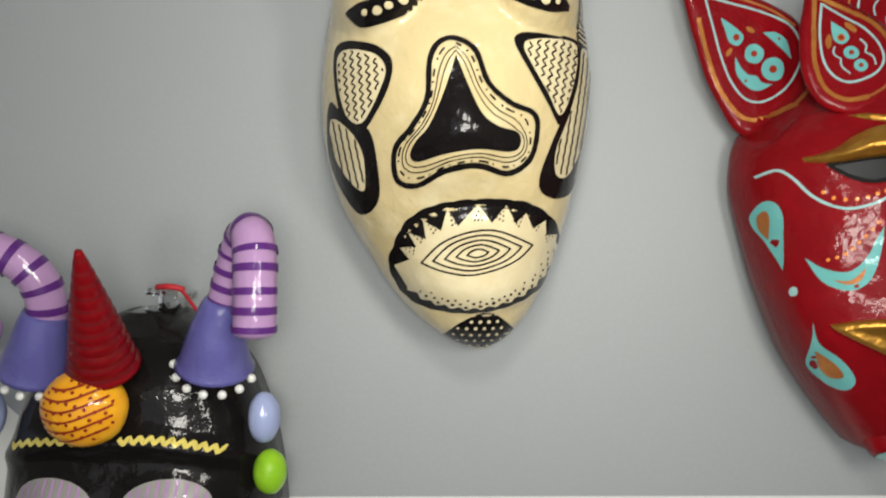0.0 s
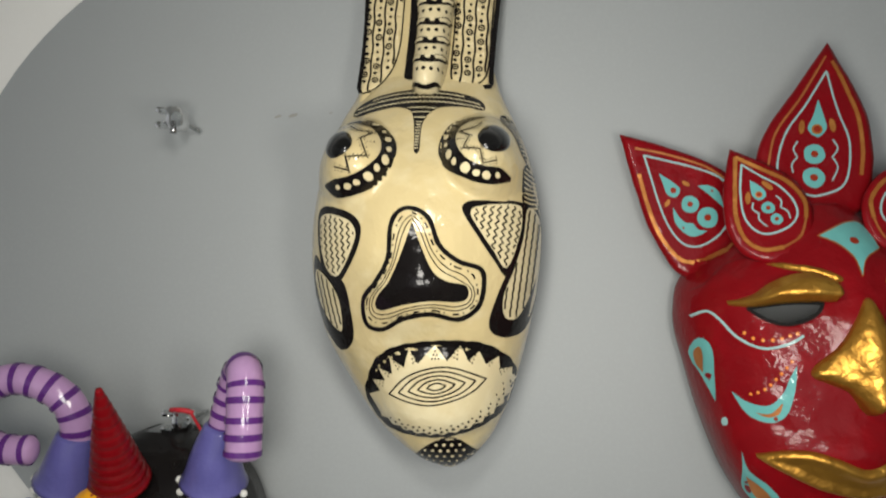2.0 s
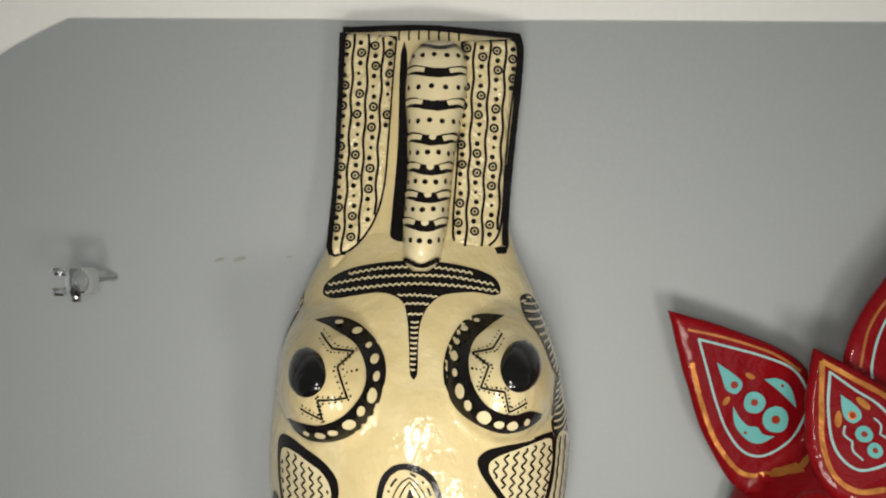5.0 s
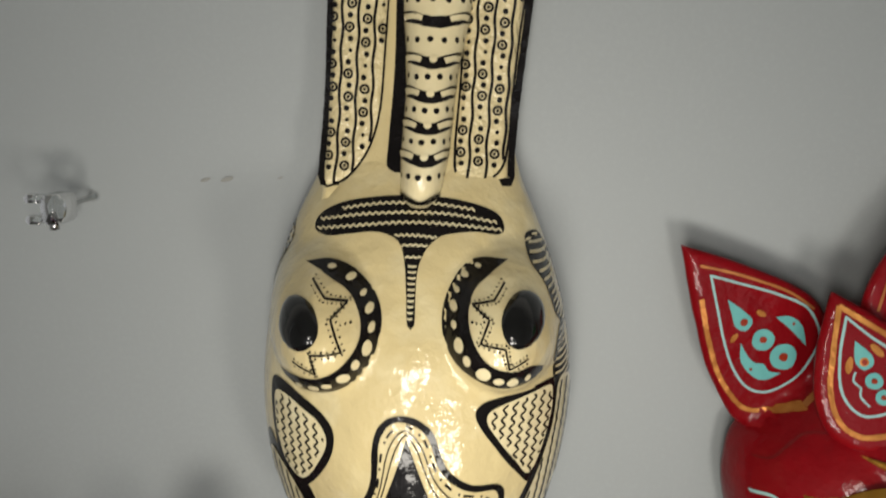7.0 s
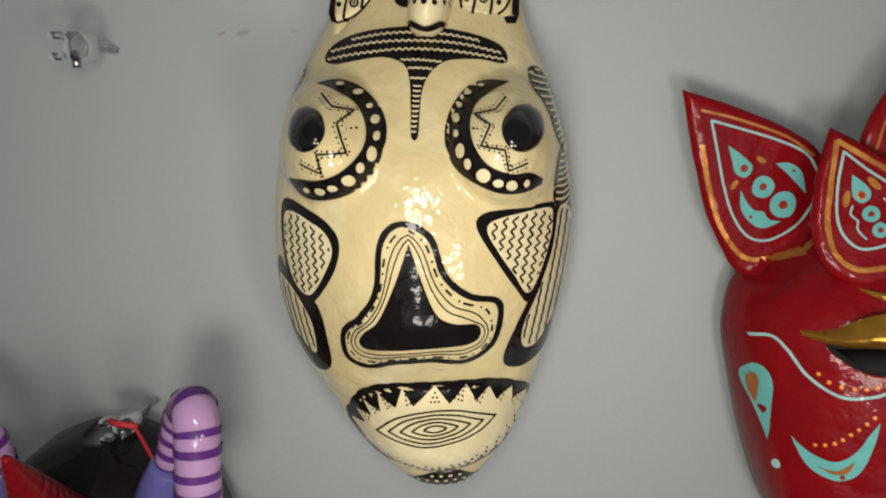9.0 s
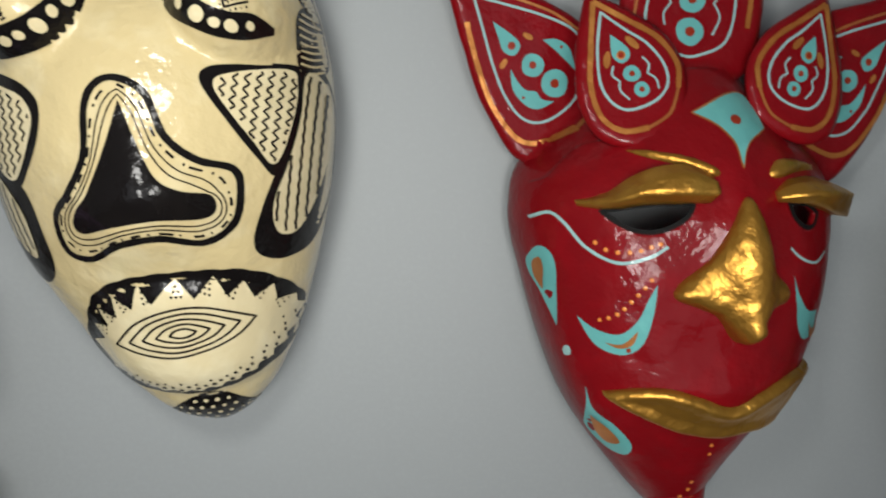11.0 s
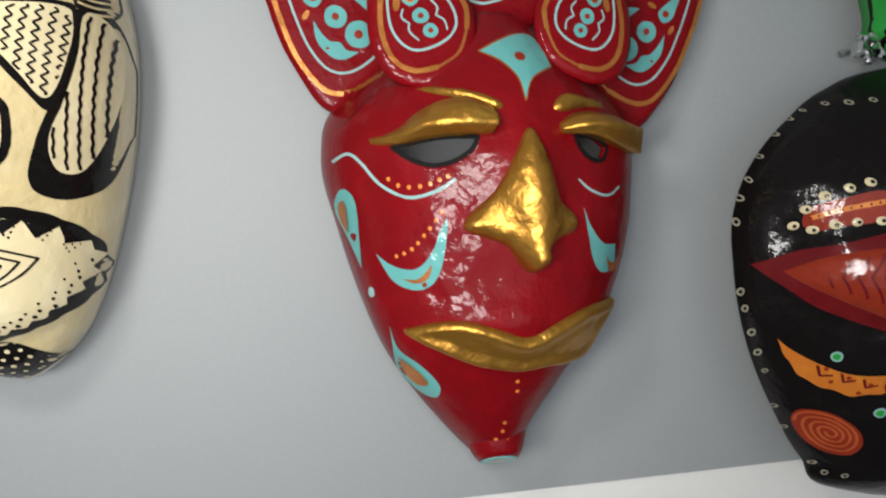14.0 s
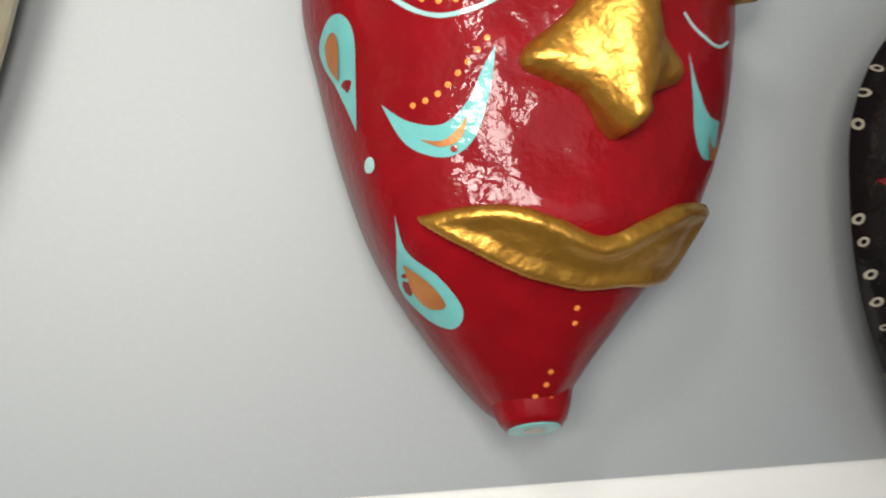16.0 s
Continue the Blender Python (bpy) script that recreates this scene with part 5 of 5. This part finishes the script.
        dots("spot_core", black_shell, [(u, v, 0.0024)], GREEN, stud, 2, sides=10)
    disc = spline(way([(0.5093, -0.2294), (0.5111, -0.2208), (0.5237, -0.2209), (0.5373, -0.2301), (0.5427, -0.2411), (0.5396, -0.2511), (0.5279, -0.2509), (0.5170, -0.2430)]), True, 0.002)
    swirl_patch = paint("spiral_patch", black_shell, [disc], RUST, black_mask, 1, "rust-red spiral patch")
    c, a = np.array(disc).mean(0), np.array(disc)
    turns = []
    for i in range(150):
        t = i / 149
        p = a[int(t * 4 * len(a)) % len(a)]
        turns.append(tuple(c + (p - c) * (0.92 - 0.82 * t)))
    stroke("spiral_line", black_shell, [turns], 0.0013, BURNT, swirl_patch, 2)
    for u, v in way([(0.5536, -0.0211), (0.5411, -0.0219), (0.5305, -0.0215), (0.5196, -0.0251), (0.5119, -0.0300), (0.5013, -0.0398), (0.4900, -0.0540), (0.4816, -0.0691), (0.4763, -0.0808), (0.4735, -0.0963), (0.4765, -0.1427), (0.4789, -0.1538), (0.4830, -0.1698), (0.4872, -0.1835), (0.4921, -0.1961), (0.5015, -0.2221), (0.5094, -0.2372), (0.5278, -0.2625), (0.5345, -0.2690), (0.5439, -0.2694)]):
        rings("rim_ring", black_shell, [(u, v, 0.0027 + 0.0005 * math.sin(u * 900 + v * 700))], BONE, black_mask, 1, "small painted off-white ring", sides=10, hole=0.5)


flank(False)
flank(True)

# ---- horned black mask ----
horned_shell = Shell(
    mid=knots((-0.36, -0.207), (-0.13, -0.207)),
    half=knots((-0.36, 0.086), (-0.30, 0.094), (-0.25, 0.090), (-0.21, 0.080), (-0.18, 0.066), (-0.158, 0.046), (-0.146, 0.018)),
    deep=knots((-0.36, 0.080), (-0.30, 0.090), (-0.25, 0.090), (-0.21, 0.090), (-0.18, 0.084), (-0.158, 0.066), (-0.146, 0.048)),
    lumps=lambda u, v: 0.0, bow=0.42, rim=0.014, seed=21.0)


def horned_lumps(u, v):
    crease = -0.222 - 0.0022 * (abs(u + 0.2075) / 0.03) ** 2
    return 0.007 * math.exp(-((v - crease) / 0.007) ** 2) + swell(u, v, -0.172, -0.262, 0.03, 0.018, 0.014) + swell(u, v, -0.243, -0.262, 0.03, 0.018, 0.014)


horned_shell.lumps = horned_lumps
horned_mask = thing("mask", -0.207, 0.0, -0.25, "black horned papier-mache mask with striped lilac horns and a red cone", "mask", "masks on the wall")
shell_mesh("face", horned_shell, -0.36, -0.146, BLACK, horned_mask, "dark varnished face", rows=90, cols=80)


def striped_horn(points, radii, label, stripes):
    """A bent horn with painted rings round it."""
    line = line3(points)
    n = len(line)
    r = [radii(i / (n - 1)) for i in range(n)]
    r[0], r[-1] = r[0] * 0.6, r[-1] * 0.35
    r[-2] = r[-2] * 0.72
    r[-3] = r[-3] * 0.9
    horn = part("horn", *tube(line, r, 20), LILAC, horned_mask, label)
    for k in range(stripes):
        i = int((k + 0.6) * (n - 4) / stripes) + 1
        seg, rr = line[i:i + 3], [x * 1.03 + 0.0004 for x in r[i:i + 3]]
        wob = [(p.x + 0.0005 * math.sin(k), p.y, p.z) for p in seg]
        part("stripe", *tube(wob, rr, 20, False), PURPLE, horn)
    return horn


striped_horn([(-0.150, 0.092, -0.165), (-0.138, 0.098, -0.132), (-0.127, 0.104, -0.102), (-0.1185, 0.112, -0.0905), (-0.1135, 0.120, -0.100), (-0.112, 0.124, -0.125), (-0.112, 0.125, -0.1535)],
             lambda t: 0.0085 + 0.0045 * min(t * 1.6, 1), "lilac horn folded over, with purple stripes", 13)
striped_horn([(-0.262, 0.092, -0.172), (-0.2505, 0.098, -0.145), (-0.2535, 0.104, -0.120), (-0.272, 0.110, -0.104), (-0.298, 0.114, -0.1005), (-0.318, 0.118, -0.116), (-0.316, 0.121, -0.138), (-0.295, 0.122, -0.149), (-0.268, 0.121, -0.1500)],
             lambda t: 0.0125 - 0.002 * t, "curled lilac horn with purple stripes", 16)


def horn_root(points, label, dabs):
    line = line3(points, 0.003)
    n = len(line)
    r = [0.0255 - 0.0125 * (i / (n - 1)) ** 0.8 for i in range(n)]
    part("horn_root", *tube(line, r, 24), BLUE, horned_mask, label)
    c, r0 = line[0], r[0]
    for k in range(dabs):
        a = math.pi * (0.10 + 0.86 * k / (dabs - 1))
        side = Vector((math.cos(a), 0.62 * math.sin(a), -0.62 * math.sin(a) - 0.10 * math.cos(a)))
        p = c + side * (r0 * 1.03)
        ball = tube([p + Vector((0, -0.0012, 0)), p, p + Vector((0, 0.0014, 0)), p + Vector((0, 0.0022, 0))], [0.0022, 0.0030, 0.0027, 0.0012], 10)
        part("white_dab", *ball, CHALK, horned_mask)


horn_root([(-0.147, 0.088, -0.176), (-0.143, 0.096, -0.155), (-0.137, 0.100, -0.134)], "blue horn root edged with white dabs", 7)
horn_root([(-0.262, 0.088, -0.178), (-0.256, 0.096, -0.160), (-0.251, 0.100, -0.142)], "blue horn root edged with white dabs", 7)

# cone, ball and knobs of the horned mask
steps = 46
cone_line, cone_r = [], []
for i in range(steps):
    t = i / (steps - 1)
    cone_line.append(Vector((-0.2085 + 0.0095 * t, 0.112 + 0.051 * t, -0.172 + 0.0715 * t)))
    cone_r.append((0.0190 * (1 - t) ** 0.9 + 0.0020) * (1 + 0.035 * math.sin(i * 2 * math.pi / 4)))
cone_r[0] *= 1.06
cone = part("cone", *tube(cone_line, cone_r, 28), RED, horned_mask, "ridged red cone with dark rings")
for i in range(2, steps - 3, 4):
    part("cone_ring", *tube(cone_line[i:i + 2], [cone_r[i] * 1.015, cone_r[i + 1] * 1.02], 28, False), DARKRED, cone)


def lump(name, u, d, v, ru, rd, rv, mat, label, parent=None, n=14):
    verts, faces = [], []
    for i in range(n + 1):
        b = math.pi * i / n
        for k in range(2 * n):
            a = math.pi * k / n
            x, y, z = math.sin(b) * math.cos(a), math.sin(b) * math.sin(a), math.cos(b)
            w = 1 + 0.04 * noise.noise(Vector((x * 2 + u * 90, y * 2, z * 2)))
            verts.append((u + ru * x * w, d + rd * y * w, v + rv * z * w))
    for i in range(n):
        for k in range(2 * n):
            k2 = (k + 1) % (2 * n)
            faces.append((i * 2 * n + k, (i + 1) * 2 * n + k, (i + 1) * 2 * n + k2, i * 2 * n + k2))
    return part(name, verts, faces, mat, parent or horned_mask, label)


ball = lump("forehead_ball", -0.2170, 0.118, -0.1975, 0.0262, 0.019, 0.0235, YELLOW, "yellow forehead ball with red-brown lines")
ball_sheet = Sheet(lambda u, v: 0.118 + 0.019 * math.sqrt(max(1 - ((u + 0.2170) / 0.0262) ** 2 - ((v + 0.1975) / 0.0235) ** 2, 0.0)) + 0.0006, rough=0.0)
disc = [(-0.2170 + 0.0225 * math.cos(a), -0.1975 + 0.020 * math.sin(a)) for a in np.linspace(0, 6.283, 40)]
arcs = [spline([(-0.248, -0.186 - 0.0062 * k), (-0.224, -0.190 - 0.0062 * k), (-0.204, -0.184 - 0.0062 * k), (-0.186, -0.176 - 0.0062 * k)], False, 0.001) for k in range(-2, 7)]
stroke("ball_line", ball_sheet, clip_lines(disc, arcs), 0.0014, RUST, ball, 1)
seeds = [(-0.240 + 0.0052 * i + 0.0026 * (k % 2), -0.1815 - 0.0062 * k + 0.0035 * math.sin(i * 0.55), 0.0012) for k in range(-1, 6) for i in range(10)]
dots("ball_speckle", ball_sheet, [s for s in seeds if inside(disc, s[0], s[1])], RUST, ball, 1, sides=7, fine=True)
lump("side_knob", -0.1165, 0.082, -0.2115, 0.0105, 0.012, 0.017, PALEBLUE, "pale blue knob on the side")
lump("side_knob", -0.1130, 0.080, -0.2480, 0.0110, 0.012, 0.015, LIME, "lime green knob on the side")
lump("side_knob", -0.2985, 0.082, -0.2115, 0.0105, 0.012, 0.017, PALEBLUE, "pale blue knob on the side")
stroke("brow_zigzag", horned_shell, [wavy([(-0.200, -0.2205), (-0.183, -0.2200), (-0.161, -0.2235), (-0.139, -0.2300)], 0.0017, 0.0062)], 0.0026, LEMON, horned_mask, 1.5, False, "yellow zigzag brow line")
stroke("brow_zigzag", horned_shell, [wavy([(-0.222, -0.2215), (-0.240, -0.2220), (-0.262, -0.2250), (-0.278, -0.2300)], 0.0012, 0.0075)], 0.0026, LEMON, horned_mask, 1.5, False, "yellow zigzag brow line")
for cu in (-0.172, -0.243):
    lid = [(cu + 0.027 * math.cos(a), -0.262 + 0.017 * math.sin(a)) for a in np.linspace(0, 6.283, 44, endpoint=False)]
    eye = paint("eye_lid", horned_shell, [lid], GREYPAINT, horned_mask, 1.2, "striped grey and lilac eyelid")
    stroke("lid_stripe", horned_shell, clip_lines(lid, [[(cu - 0.026 + 0.0055 * k, y) for y in np.linspace(-0.28, -0.244, 20)] for k in range(10)]), 0.0018, LILAC, eye, 2.4)

# ---- pegs ----


def peg(u, v, reach, label):
    """A clear acrylic hanging peg screwed to the wall, with two prongs."""
    ob = thing("wall_peg", u, 0.0, v, label, "peg", "clear pegs on the wall")
    part("arm", *tube([(u + 0.004, 0.0002, v), (u + 0.004, 0.003, v), (u + 0.004, 0.0035, v), (u + 0.004, reach - 0.020, v)], [0.0030, 0.0030, 0.0018, 0.0018], 14), ACRYLIC, ob)
    part("head", *block(u - 0.002, reach - 0.022, v - 0.0085, u + 0.010, reach, v + 0.0085, 0.0018), ACRYLIC, ob)
    part("prong", *block(u - 0.0115, reach - 0.010, v + 0.0040, u - 0.0018, reach - 0.001, v + 0.0085, 0.0011), ACRYLIC, ob)
    part("prong", *block(u - 0.0115, reach - 0.010, v - 0.0085, u - 0.0018, reach - 0.001, v - 0.0040, 0.0011), ACRYLIC, ob)
    part("screw", *tube([(u + 0.002, reach - 0.008, v - 0.0125), (u + 0.002, reach - 0.008, v - 0.0098), (u + 0.002, reach - 0.008, v - 0.002)], [0.0027, 0.0027, 0.0015], 14), STEEL, ob)
    return ob


peg(-0.2085, 0.112, 0.056, "empty clear acrylic peg with a steel screw")
peg(-0.194, -0.138, 0.058, "clear acrylic peg holding a red string loop")
peg(0.583, 0.020, 0.040, "clear acrylic peg beside the green mask")
cord = thing("hanging_string", -0.190, 0.055, -0.135, "red string looped over a clear peg", "string")
part("strand", *tube(line3([(-0.196, 0.058, -0.1285), (-0.188, 0.064, -0.1275), (-0.181, 0.064, -0.1280), (-0.176, 0.062, -0.1300)], 0.0015), [0.0021] * len(line3([(-0.196, 0.058, -0.1285), (-0.188, 0.064, -0.1275), (-0.181, 0.064, -0.1280), (-0.176, 0.062, -0.1300)], 0.0015)), 8), STRING, cord)
tail = line3([(-0.178, 0.063, -0.1290), (-0.170, 0.068, -0.1370), (-0.160, 0.076, -0.1460), (-0.152, 0.082, -0.1550)], 0.002)
part("strand", *tube(tail, [0.0012] * len(tail), 8), STRING, cord)

# ---- green mask above the black one ----
green_shell = Shell(
    mid=knots((0.010, 0.640), (0.20, 0.640)),
    half=knots((0.010, 0.030), (0.018, 0.046), (0.04, 0.052), (0.10, 0.066), (0.16, 0.062), (0.20, 0.030)),
    deep=knots((0.010, 0.02), (0.03, 0.045), (0.10, 0.07), (0.16, 0.06), (0.20, 0.02)), lumps=lambda u, v: 0.0, bow=0.5, rim=0.020, seed=31.0)
green_mask = thing("mask", 0.640, 0.0, 0.10, "bright green papier-mache mask with black edge lines", "mask", "masks on the wall")
shell_mesh("face", green_shell, 0.010, 0.20, GREEN, green_mask, "bright green face", rows=50, cols=50)
stroke("edge_line", green_shell, [[(0.640 - green_shell.half(v) * 0.985, v) for v in np.linspace(0.014, 0.19, 60)], [(0.640 + green_shell.half(v) * 0.985, v) for v in np.linspace(0.014, 0.19, 60)],
                                  [(u, 0.0245 + 0.004 * math.sin(u * 200)) for u in np.linspace(0.594, 0.686, 40)]], 0.004, BLACK, green_mask, 1)

# ---- small scuffs on the grey wall field ----
for u, v, w in ((-0.132, 0.1245, 0.0035), (-0.118, 0.1252, 0.0045), (-0.084, 0.127, 0.002)):
    flatwall = Sheet(lambda a, b: 0.0004, rough=0.0)
    scuff = thing("wall_scuff", u, 0.0, v, "faint grey scuff on the painted wall", "scuff")
    part("mark", *(lambda p, t: ([(a, 0.0005, b) for a, b in p], t))(*fill(dot(u, v, w, 14, 0.35, 0.3), 0.002)), GREYPAINT, scuff)
